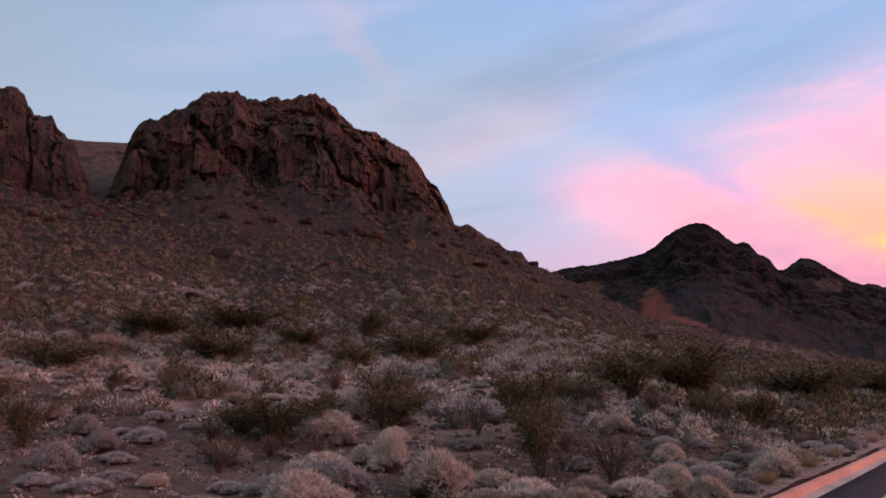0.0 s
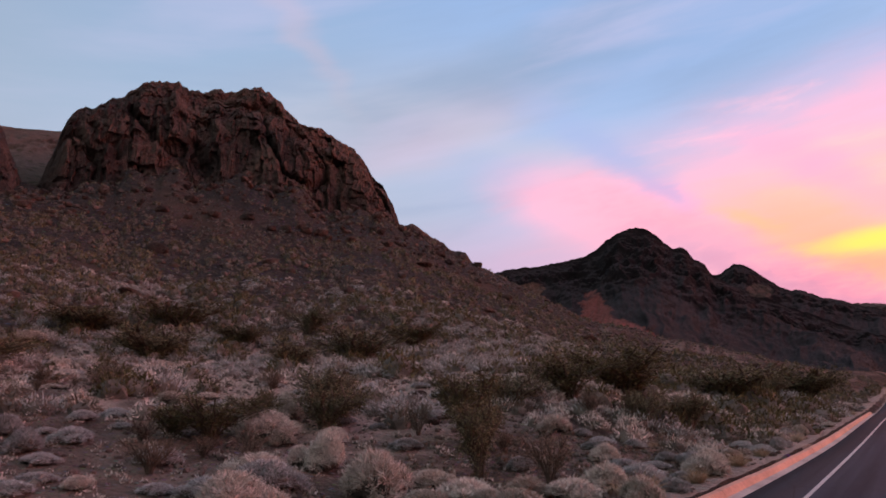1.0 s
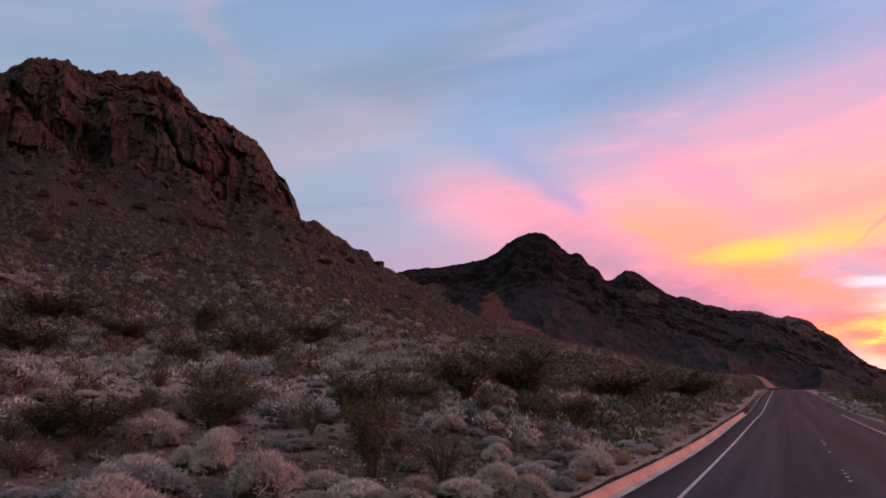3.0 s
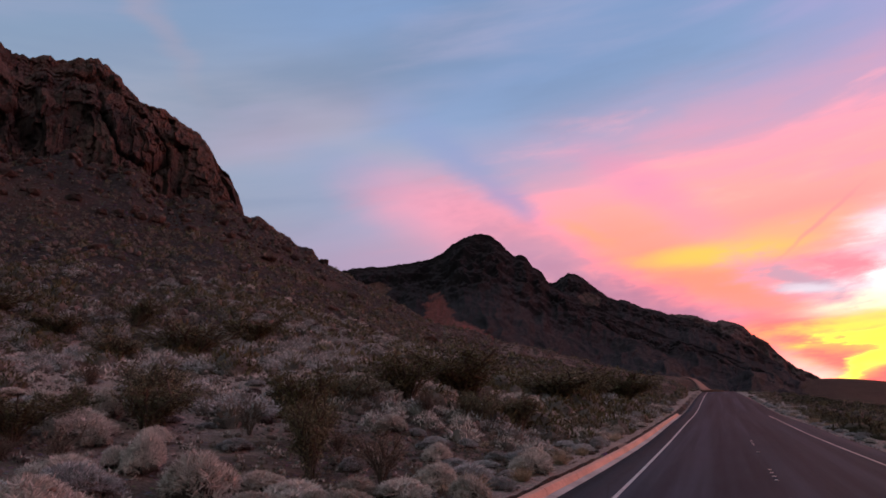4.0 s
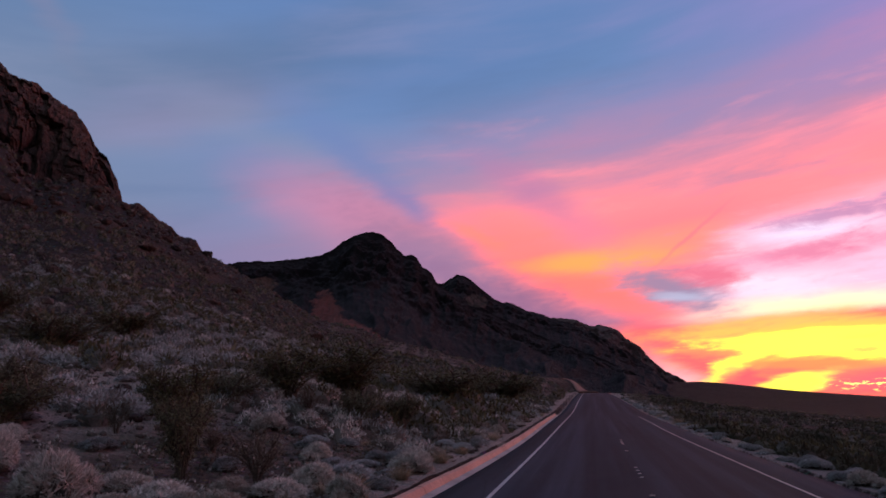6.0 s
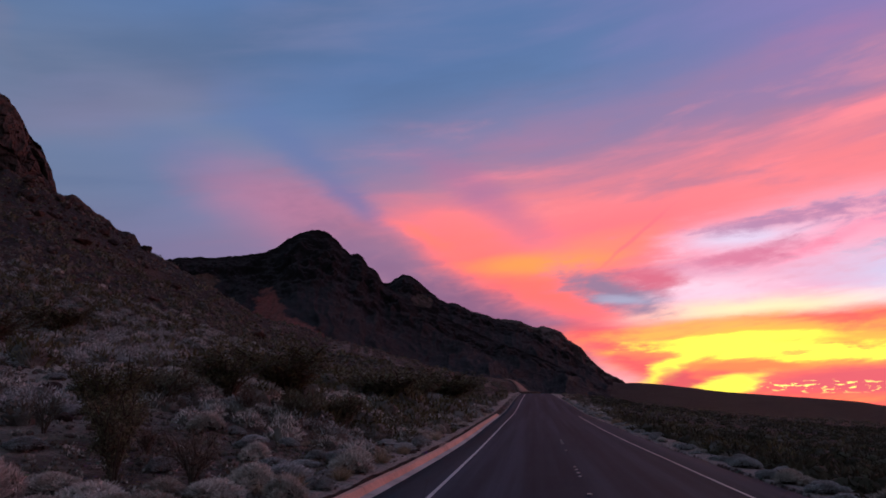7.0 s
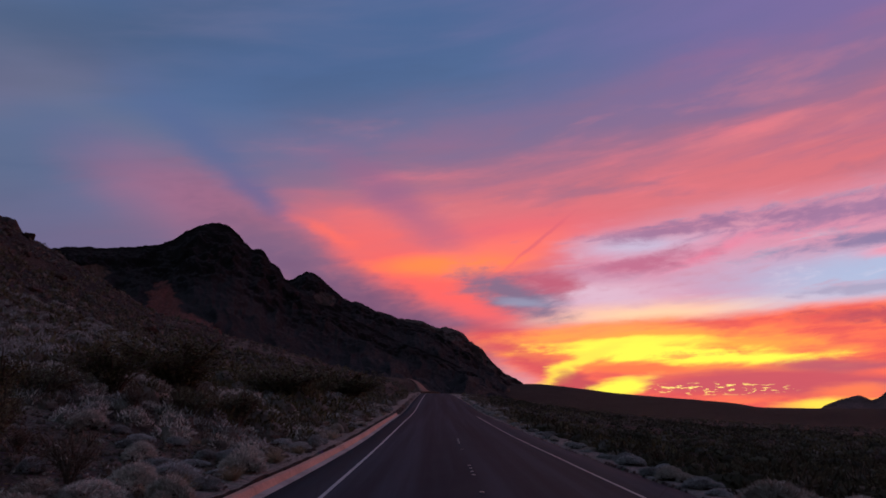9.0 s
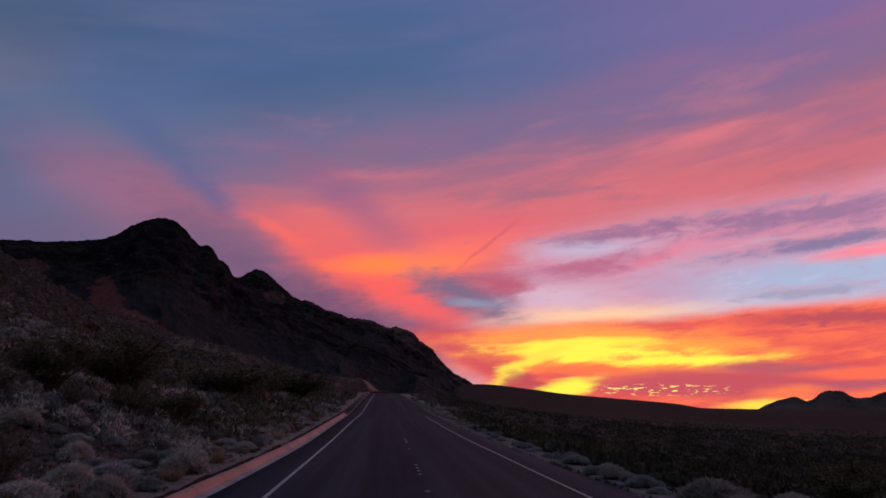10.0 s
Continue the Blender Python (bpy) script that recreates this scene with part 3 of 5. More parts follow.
# heights over the road at those ranges, bearing by bearing (degrees, clockwise from the road's line)
LAND = {
    -180: (0.0, 0.0, 0.0, 0.0, 0.2, 1.0, 2.0, 4.0, 8.0, 10.0, 10.0, 10.0),
    -100: (0.0, 0.3, 0.7, 2.4, 7.0, 24.0, 48.0, 52.0, 50.0, 40.0, 20.0, 10.0),
    -72: (0.0, 0.3, 0.6, 2.7, 7.7, 26.5, 54.0, 66.0, 60.0, 40.0, 20.0, 0.0),
    -64: (0.0, 0.3, 0.6, 2.75, 7.7, 26.5, 50.0, 70.0, 60.0, 40.0, 20.0, 0.0),
    -56: (0.0, 0.3, 0.5, 2.75, 7.7, 27.0, 57.5, 70.0, 60.0, 40.0, 20.0, 0.0),
    -50: (0.0, 0.3, 0.5, 2.75, 7.7, 27.0, 57.5, 66.0, 55.0, 40.0, 20.0, 0.0),
}
LAND.update({
    -44: (0.0, 0.3, 0.5, 2.75, 7.7, 26.5, 53.5, 56.0, 45.0, 40.0, 20.0, 0.0),
    -37: (0.0, 0.3, 0.45, 2.7, 7.5, 24.5, 46.0, 42.0, 36.0, 36.0, 20.0, 0.0),
    -29.3: (0.0, 0.3, 0.45, 2.6, 6.8, 19.0, 34.2, 26.0, 28.0, 36.0, 20.0, 0.0),
    -22: (0.0, 0.3, 0.45, 2.3, 5.4, 13.0, 23.0, 18.0, 24.0, 36.0, 20.0, 0.0),
    -16.8: (0.0, 0.3, 0.45, 1.9, 4.3, 10.0, 18.5, 15.0, 22.0, 36.0, 20.0, 0.0),
    -11: (0.0, 0.3, 0.42, 1.4, 3.2, 7.5, 14.2, 12.0, 20.0, 36.0, 20.0, 0.0),
    -4.7: (0.0, 0.25, 0.4, 0.9, 2.2, 5.2, 9.7, 15.8, 18.5, 36.0, 10.0, 0.0),
    -1.6: (0.0, 0.22, 0.38, 0.75, 1.7, 4.6, 7.4, 14.4, 17.5, 36.0, 0.0, 0.0),
    0: (0.0, 0.2, 0.37, 0.68, 1.5, 4.2, 6.6, 7.4, 16.0, 34.0, 0.0, 0.0),
    4: (0.0, 0.1, 0.3, 0.5, 1.2, 3.6, 6.0, 7.0, 15.0, 34.0, 0.0, -5.0),
    8: (0.0, 0.0, 0.2, 0.2, 0.6, 2.4, 4.2, 5.0, 13.0, 36.5, 0.0, -10.0),
    14: (0.0, -0.1, 0.0, -0.2, 0.0, 1.0, 2.0, 3.0, 9.0, 26.5, 0.0, -10.0),
    22: (0.0, -0.1, -0.1, -0.4, -0.5, -0.3, 0.0, 1.0, 5.0, 16.5, 0.0, -10.0),
    24: (0.0, -0.1, -0.1, -0.4, -0.6, -0.5, -0.4, 0.5, 3.5, 12.0, 0.0, -10.0),
    40: (0.0, -0.1, -0.1, -0.5, -0.9, -1.4, -1.8, -1.5, 2.0, 11.0, 0.0, -10.0),
    90: (0.0, -0.1, -0.2, -0.6, -1.4, -3.0, -4.0, -6.0, -6.0, 5.0, 5.0, 5.0),
    180: (0.0, 0.0, 0.0, 0.0, 0.2, 1.0, 2.0, 4.0, 8.0, 10.0, 10.0, 10.0),
})
ROAD_LEFT, KERB_END = -3.02, 66.0
# the road narrows towards its crest: right paved edge, right edge line, and the kerb's drift, along the road
RIGHT_EDGE = [(-60, 5.9), (0, 5.75), (15, 5.42), (24, 5.16), (36, 4.86), (50, 4.68), (81, 4.36), (106, 3.75), (135, 3.2), (190, 2.6)]
RIGHT_LINE = [(-60, 4.7), (0, 4.55), (15, 4.26), (20, 4.16), (26, 4.05), (30, 3.94), (40, 3.7), (63, 3.52), (80, 3.4)]
KERB_DRIFT = [(-60, -0.45), (-6, -0.40), (10, -0.28), (14.5, -0.20), (18, -0.12), (25, 0.0), (50, 0.0), (66, -0.10)]


def land_height(x, y, rough=True):
    """Height of the bare ground at places x, y."""
    r, az = np.hypot(x, y), np.degrees(np.arctan2(x, y))
    q = np.log(1 + r / 6.0)
    rq = np.log(1 + np.array(RINGS) / 6.0)
    names = sorted(LAND)
    cols = np.stack([curve(q, list(zip(rq, LAND[a]))) for a in names], 0)
    j = np.clip(np.searchsorted(names, az) - 1, 0, len(names) - 2)
    a = np.array(names, float)
    m = np.zeros_like(cols)
    m[1:-1] = (cols[2:] - cols[:-2]) / (a[2:] - a[:-2]).reshape((-1,) + (1,) * x.ndim)
    h = a[j + 1] - a[j]
    t = (az - a[j]) / h

    def pick(arr, k):
        return np.take_along_axis(arr, k[None], 0)[0]

    z = ((2 * t ** 3 - 3 * t ** 2 + 1) * pick(cols, j) + (t ** 3 - 2 * t ** 2 + t) * h * pick(m, j)
         + (3 * t ** 2 - 2 * t ** 3) * pick(cols, j + 1) + (t ** 3 - t ** 2) * h * pick(m, j + 1))
    if rough:
        p = np.stack([x, y, np.zeros_like(x)], -1)
        far = smooth(60, 160, r)
        z = z + fbm(p / 9.0, 4, 0.5, 3) * 0.35 * smooth(10, 30, r) * (1 - 0.3 * far) + fbm(p / 1.6, 3, 0.5, 8) * 0.07
        # shallow washes and ribs running down the hillside
        z = z + fbm(np.stack([np.radians(az) * 60, r * 0.02, 0 * r], -1) / 5.5, 4, 0.5, 21, True) * 1.3 * smooth(50, 110, r) * (1 - smooth(185, 300, r)) * smooth(2, -12, az)
        # tongues of scree reaching up between the cliffs
        tongue = fbm(np.stack([np.radians(az) * 170 / 9.0, r * 0.012, 0 * r], -1), 4, 0.6, 57)
        z = z + tongue * 7.5 * smooth(118, 162, r) * (1 - smooth(172, 230, r)) * smooth(-36, -40, az)
        z = z + fbm(p / 70.0, 4, 0.5, 31) * 3.0 * smooth(220, 420, r) * (1 - smooth(600, 800, r))
    road = curve(y, ROAD_RISE)
    edge, drift = curve(y, RIGHT_EDGE), curve(y, KERB_DRIFT)
    side = np.where(x < 0, smooth(-9.5, -3.7, x), 1 - smooth(edge + 0.55, edge + 7.0, x))
    keep = side * (1 - smooth(165, 215, y))
    verge = road + np.where(x < -3.2, 0.10, -0.05 - 0.10 * smooth(edge, edge + 3.0, x))
    if rough:
        verge = verge + fbm(np.stack([x, y, 0 * x], -1) / 1.1, 3, 0.5, 44) * 0.05
    verge = np.where((x > -3.52 + drift) & (x < edge + 0.1), road - 0.16, verge)
    return z * (1 - keep) + verge * keep


class Ground:
    """The ground's sheet: rings round the start of the road, finer on the side that is seen."""

    def __init__(self):
        self.az = np.concatenate([np.linspace(-180, -78, 52)[:-1], np.arange(-78, 44, 0.22), np.linspace(44, 180, 60)])
        self.r = np.concatenate([np.linspace(0.3, 9, 14)[:-1], 9 * (480 / 9) ** np.linspace(0, 1, 215)[:-1], 480 * (4600 / 480) ** np.linspace(0, 1, 50)])
        a, rr = np.meshgrid(np.radians(self.az), self.r, indexing="ij")
        x, y = rr * np.sin(a), rr * np.cos(a)
        self.z = land_height(x, y)
        v = np.stack([x, y, self.z], -1)
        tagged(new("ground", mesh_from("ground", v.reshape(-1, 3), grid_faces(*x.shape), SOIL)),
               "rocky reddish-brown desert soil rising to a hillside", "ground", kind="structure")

    def height(self, x, y):
        """Height of the sheet at places x, y."""
        i = np.interp(np.degrees(np.arctan2(x, y)), self.az, np.arange(len(self.az)))
        j = np.interp(np.hypot(x, y), self.r, np.arange(len(self.r)))
        i0, j0 = np.minimum(i.astype(int), len(self.az) - 2), np.minimum(j.astype(int), len(self.r) - 2)
        u, v = i - i0, j - j0
        z = self.z
        return (z[i0, j0] * (1 - v) + z[i0, j0 + 1] * v) * (1 - u) + (z[i0 + 1, j0] * (1 - v) + z[i0 + 1, j0 + 1] * v) * u


GROUND = Ground()


def ground_z(x, y):
    return float(GROUND.height(np.array([float(x)]), np.array([float(y)]))[0])


# ---------------------------------------------------------------- road
def strip(name, run, wide, y0, y1, mat, thick=0.004, pace=1.5):
    """A thin slab laid on the road along a line given as places across it."""
    ys = np.linspace(y0, y1, max(2, int((y1 - y0) / pace) + 1))
    mid = curve(ys, run)
    z = curve(ys, ROAD_RISE) + 0.006 - 0.012 * np.abs(mid - 1.0)
    ring = []
    for side, dz in ((-1, -thick), (-1, 0), (1, 0), (1, -thick)):
        ring.append(np.stack([mid + side * wide / 2, ys, z + dz], 1))
    v = np.stack(ring, 0).reshape(-1, 3)
    return mesh_from(name, v, grid_faces(4, len(ys))[:, ::-1], mat, False)


def make_road():
    ys = np.linspace(-60, 186, 165)
    U, Y = np.meshgrid(np.linspace(0, 1, 16), ys, indexing="ij")
    lo, hi = ROAD_LEFT + curve(Y, KERB_DRIFT), curve(Y, RIGHT_EDGE)
    # the paved edge is ragged, the far end bends away to the left behind the crest
    edge = fbm(np.stack([Y * 0.8, 0 * Y, 0 * Y], -1), 3, 0.6, 5) * 0.10
    X = lo + (hi + edge - lo) * U - np.where(Y > 150, (Y - 150) ** 2 * 0.0009, 0)
    Z = curve(Y, ROAD_RISE) - 0.012 * np.abs(X - 1.0)
    v = np.stack([X, Y, Z], -1)
    top = v.reshape(-1, 3)
    road = tagged(new("road", mesh_from("road", top, grid_faces(*X.shape), ASPHALT)), "two-lane worn grey asphalt road running over a crest", "road", kind="structure")
    sol = road.modifiers.new("thickness", "SOLIDIFY")
    sol.thickness, sol.offset = 0.25, -1.0
    for name, run, wide, y0, y1 in (("edge_line", [(-60, -2.1), (150, -2.1)], 0.084, -40, 150), ("edge_line", RIGHT_LINE, 0.062, -40, 63)):
        me = strip(name, run, wide, y0, y1, WHITE_PAINT)
        tagged(new(name, me), "worn white painted road edge line", "road marking", "road edge lines", "structure")


make_road()


def dome(name, r, h, mat, seg=10, rings=4):
    v, f = [], []
    for i in range(rings + 1):
        a = i / rings * math.pi / 2
        for k in range(seg):
            b = 2 * math.pi * k / seg
            v.append((r * math.cos(a) * math.cos(b), r * math.cos(a) * math.sin(b), h * math.sin(a)))
    for i in range(rings):
        for k in range(seg):
            k2 = (k + 1) % seg
            f.append((i * seg + k, i * seg + k2, (i + 1) * seg + k2, (i + 1) * seg + k))
    return mesh_from(name, v, f, mat)


def box_mesh(name, sx, sy, sz, mat, bevel=0.01, segs=2):
    bm = bmesh.new()
    bmesh.ops.create_cube(bm, size=1.0)
    bmesh.ops.scale(bm, vec=(sx, sy, sz), verts=bm.verts)
    bmesh.ops.bevel(bm, geom=bm.edges[:], offset=bevel, segments=segs, affect="EDGES", profile=0.6)
    me = bpy.data.meshes.new(name)
    bm.to_mesh(me)
    bm.free()
    me.materials.append(mat)
    return me


def make_markers():
    dot = dome("road_stud", 0.05, 0.02, MARKER)
    block = box_mesh("reflector_stud", 0.10, 0.085, 0.02, MARKER, 0.006)
    for k in range(-1, 2):
        y0 = 18.9 + 11.7 * k
        for i in range(4):
            y = y0 + 0.82 * i
            if y > 4:
                ob = tagged(new("road_stud", dot), "round white ceramic stud on the road's centre line", "road stud", "centre line studs")
                ob.location = (1.05, y, float(curve(np.array([y]), ROAD_RISE)[0]) + 0.001)
        y = y0 - 3.3
        if y > 4:
            ob = tagged(new("reflector_stud", block), "square pale reflector stud on the road's centre line", "road stud", "centre line reflectors")
            ob.location = (1.05, y, float(curve(np.array([y]), ROAD_RISE)[0]) + 0.010)


make_markers()


def make_kerb():
    """Kerb stones cast in lengths, each with its strip of gutter."""
    kerb = tagged(new("kerb"), "reddish concrete kerb with a grey gutter along the road", "kerb", kind="structure")
    outline = [(-3.46, -0.16), (-3.46, 0.135), (-3.445, 0.15), (-3.33, 0.15), (-3.305, 0.135), (-3.24, 0.015), (-3.235, -0.16)]
    pan = [(-3.235, -0.16), (-3.235, 0.012), (-3.215, 0.008), (-3.02, -0.012), (-3.015, -0.16)]
    rng = random.Random(4)

    def extrude(name, ring, y0, y1, mat):
        ys = np.linspace(y0, y1, 4)
        v, k = [], len(ring)
        for y in ys:
            z0 = float(curve(np.array([y]), ROAD_RISE)[0]) - 0.045
            dx = float(curve(np.array([y]), KERB_DRIFT)[0])
            v += [(x + dx, y, z0 + z) for x, z in ring]
        bm = bmesh.new()
        vs = [bm.verts.new(p) for p in v]
        for i in range(len(ys) - 1):
            for j in range(k):
                bm.faces.new((vs[i * k + j], vs[i * k + (j + 1) % k], vs[(i + 1) * k + (j + 1) % k], vs[(i + 1) * k + j]))
        bm.faces.new(vs[:k][::-1]), bm.faces.new(vs[-k:])
        bmesh.ops.recalc_face_normals(bm, faces=bm.faces)
        me = bpy.data.meshes.new(name)
        bm.to_mesh(me), bm.free()
        me.materials.append(mat)
        return me

    y = -6.0
    while y < KERB_END - 0.5:
        end = min(y + 3.05, KERB_END)
        a, b = part("kerb_stone", extrude("kerb_stone", outline, y, end - 0.015, KERB), kerb), None
        a.location = (rng.uniform(-0.008, 0.008), 0, rng.uniform(-0.006, 0.006))
        b = part("gutter_slab", extrude("gutter_slab", pan, y + 0.004, end - 0.008, GUTTER), kerb)
        b.location = (0, 0, rng.uniform(-0.003, 0.003))
        y = end


make_kerb()


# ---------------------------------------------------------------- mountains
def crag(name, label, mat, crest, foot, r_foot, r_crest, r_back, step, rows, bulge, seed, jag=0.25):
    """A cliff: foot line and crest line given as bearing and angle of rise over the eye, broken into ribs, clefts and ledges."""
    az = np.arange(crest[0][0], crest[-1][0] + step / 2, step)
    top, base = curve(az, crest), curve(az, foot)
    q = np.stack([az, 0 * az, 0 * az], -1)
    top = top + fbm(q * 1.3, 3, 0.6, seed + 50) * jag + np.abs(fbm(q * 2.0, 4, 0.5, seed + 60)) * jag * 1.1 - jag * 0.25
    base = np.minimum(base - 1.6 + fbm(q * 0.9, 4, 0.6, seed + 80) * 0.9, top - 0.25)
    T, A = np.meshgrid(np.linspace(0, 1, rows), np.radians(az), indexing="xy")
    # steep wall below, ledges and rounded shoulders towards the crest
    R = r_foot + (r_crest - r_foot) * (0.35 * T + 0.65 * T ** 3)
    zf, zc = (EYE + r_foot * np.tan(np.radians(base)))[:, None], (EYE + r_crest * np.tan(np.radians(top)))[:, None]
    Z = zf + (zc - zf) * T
    x, y = R * np.sin(A), R * np.cos(A)
    p = np.stack([x, y, Z], -1)
    warp = np.stack([fbm(p / 9.0 + 5, 3, 0.5, seed + 70), fbm(p / 9.0 + 55, 3, 0.5, seed + 71), fbm(p / 9.0 + 95, 3, 0.5, seed + 72)], -1)
    tall = (p + 1.6 * warp) * np.array((1, 1, 0.13))
    buttress = fbm(tall / 17.0, 3, 0.5, seed)
    # rock columns and blocks parted by joints: each stands out or back as a whole
    along = A * r_crest + 1.1 * warp[..., 0]
    up = Z + 2.5 * warp[..., 1]

    def blocks(wide, high, k):
        row = np.floor(up / high + 0.35 * np.floor(along / wide) * 1.618)
        cell = np.stack([np.floor(along / wide + 0.5 * lattice(np.stack([row, 0 * row, 0 * row], -1), k)), row, 0 * row], -1)
        return lattice(cell, k + 1)

    slabs = blocks(6.5, 19.0, seed + 3) + 0.65 * blocks(2.9, 8.0, seed + 5) + 0.42 * blocks(1.5, 3.4, seed + 7)
    chips = fbm((p + 1.5 * warp) * np.array((1, 1, 0.7)) / 2.6, 4, 0.6, seed + 6)
    cleft = np.clip(1 - np.abs(vnoise(tall / 11.0 + 30, seed + 20)) * 7, 0, 1)
    pits = np.clip(fbm(p * np.array((1, 1, 0.6)) / 3.6 + 9, 3, 0.5, seed + 25) * 3.2 - 1.0, 0, 1)
    fade = np.minimum(1, (1 - T) * 7 + 0.12) * np.minimum(1, T * 5 + 0.75)
    out = buttress * bulge * 1.7 + slabs * bulge * 0.27 + chips * bulge * 0.16 - cleft * bulge * 0.60 - pits * bulge * 0.35
    R2 = R - out * fade
    A2 = A + fbm(tall / 3.0 + 40, 3, 0.5, seed + 5) * bulge * 0.22 * fade / R2
    Z2 = Z + fbm(p / 2.4, 4, 0.55, seed + 13) * bulge * 0.20 * fade
    Z2 = np.minimum(Z2, EYE + R2 * np.tan(np.radians(top))[:, None])
    return finish_ridge(name, label, "rock", mat, R2, A2, Z2, r_back - r_crest, 30.0, False)


def finish_ridge(name, label, category, mat, R, A, Z, depth, drop, shade):
    """Closes a flank with a back slope and a buried skirt."""
    front = np.stack([R * np.sin(A), R * np.cos(A), Z], -1)
    tb = np.linspace(0, 1, 9)[1:]
    Rb = R[:, -1:] + depth * tb[None]
    Zb = Z[:, -1:] - drop * tb[None] ** 1.3
    back = np.stack([Rb * np.sin(A[:, -1:]), Rb * np.cos(A[:, -1:]), Zb], -1)
    low = front[:, :1].copy()
    low[..., 2] -= 14
    v = np.concatenate([low, front, back], 1)
    ob = new(name, mesh_from(name, v.reshape(-1, 3), grid_faces(v.shape[0], v.shape[1]), mat, shade))
    return tagged(ob, label, category, kind="structure")


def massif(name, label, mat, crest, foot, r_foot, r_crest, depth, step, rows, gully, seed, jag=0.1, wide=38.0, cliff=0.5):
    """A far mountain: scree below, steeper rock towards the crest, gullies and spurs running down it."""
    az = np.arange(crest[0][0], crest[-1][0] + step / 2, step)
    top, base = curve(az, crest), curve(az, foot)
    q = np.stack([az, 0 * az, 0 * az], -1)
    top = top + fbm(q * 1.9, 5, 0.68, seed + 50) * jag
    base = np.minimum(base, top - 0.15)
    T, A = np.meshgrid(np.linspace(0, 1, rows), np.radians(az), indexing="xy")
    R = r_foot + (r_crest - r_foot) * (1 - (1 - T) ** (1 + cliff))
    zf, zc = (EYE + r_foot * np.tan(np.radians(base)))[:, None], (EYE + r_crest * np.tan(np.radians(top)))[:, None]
    H = zc - zf
    Z = zf + H * T
    arc = A * r_crest
    run = np.stack([arc + 0.22 * wide * fbm(np.stack([arc, R, 0 * R], -1) / wide, 2, 0.5, seed + 2), R * 0.30, 0 * R], -1)
    spurs = fbm(run / wide, 5, 0.52, seed, True)
    p = np.stack([R * np.sin(A), R * np.cos(A), Z], -1)
    rocks = fbm(p / (wide * 0.32), 5, 0.58, seed + 7, True)
    fade = np.minimum(1, (1 - T) * 5) * np.minimum(1, T * 5 + 0.1)
    upper = smooth(0.45, 0.75, T + 0.25 * fbm(p / wide, 3, 0.5, seed + 9))
    Z2 = Z + (spurs - 0.1) * gully * fade + rocks * gully * (0.10 + 0.40 * upper) * fade
    R2 = R - rocks * gully * 0.45 * upper * fade
    lid = EYE + R2 * np.tan(np.radians(top))[:, None]
    Z2 = np.where(T < 0.999, np.minimum(Z2, lid - (1 - T) * 0.02 * H), Z2)
    return finish_ridge(name, label, "mountain", mat, R2, A, Z2, depth, 120.0, True)


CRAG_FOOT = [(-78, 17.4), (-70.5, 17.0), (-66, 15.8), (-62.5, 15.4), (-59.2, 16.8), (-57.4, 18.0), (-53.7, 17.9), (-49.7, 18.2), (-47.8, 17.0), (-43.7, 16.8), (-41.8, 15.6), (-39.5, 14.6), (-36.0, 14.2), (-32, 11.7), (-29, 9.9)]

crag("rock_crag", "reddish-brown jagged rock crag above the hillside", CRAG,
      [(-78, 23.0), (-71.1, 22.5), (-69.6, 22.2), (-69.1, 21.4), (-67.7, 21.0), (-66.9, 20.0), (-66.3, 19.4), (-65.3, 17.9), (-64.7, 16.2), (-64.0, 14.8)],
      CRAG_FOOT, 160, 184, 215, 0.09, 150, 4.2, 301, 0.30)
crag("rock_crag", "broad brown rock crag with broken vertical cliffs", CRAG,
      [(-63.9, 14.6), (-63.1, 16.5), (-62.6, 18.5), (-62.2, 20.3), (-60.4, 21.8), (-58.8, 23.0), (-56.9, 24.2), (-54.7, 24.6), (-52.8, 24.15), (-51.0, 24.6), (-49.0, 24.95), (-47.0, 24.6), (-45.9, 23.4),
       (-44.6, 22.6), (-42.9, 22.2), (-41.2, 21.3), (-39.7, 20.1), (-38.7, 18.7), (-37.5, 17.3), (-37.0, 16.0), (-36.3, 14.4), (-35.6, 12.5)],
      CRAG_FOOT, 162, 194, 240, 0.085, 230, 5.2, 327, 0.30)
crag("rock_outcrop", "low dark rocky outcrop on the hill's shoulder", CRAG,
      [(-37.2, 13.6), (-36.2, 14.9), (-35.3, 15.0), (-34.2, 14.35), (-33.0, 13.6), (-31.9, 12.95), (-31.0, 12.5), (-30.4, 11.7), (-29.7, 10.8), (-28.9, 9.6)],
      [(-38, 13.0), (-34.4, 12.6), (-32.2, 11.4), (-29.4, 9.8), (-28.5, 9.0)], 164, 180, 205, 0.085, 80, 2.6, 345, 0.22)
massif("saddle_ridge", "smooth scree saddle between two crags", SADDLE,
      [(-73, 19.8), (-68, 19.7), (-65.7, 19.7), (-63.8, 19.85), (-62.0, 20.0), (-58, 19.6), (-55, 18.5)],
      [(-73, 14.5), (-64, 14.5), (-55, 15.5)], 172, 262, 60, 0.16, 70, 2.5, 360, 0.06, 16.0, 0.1)
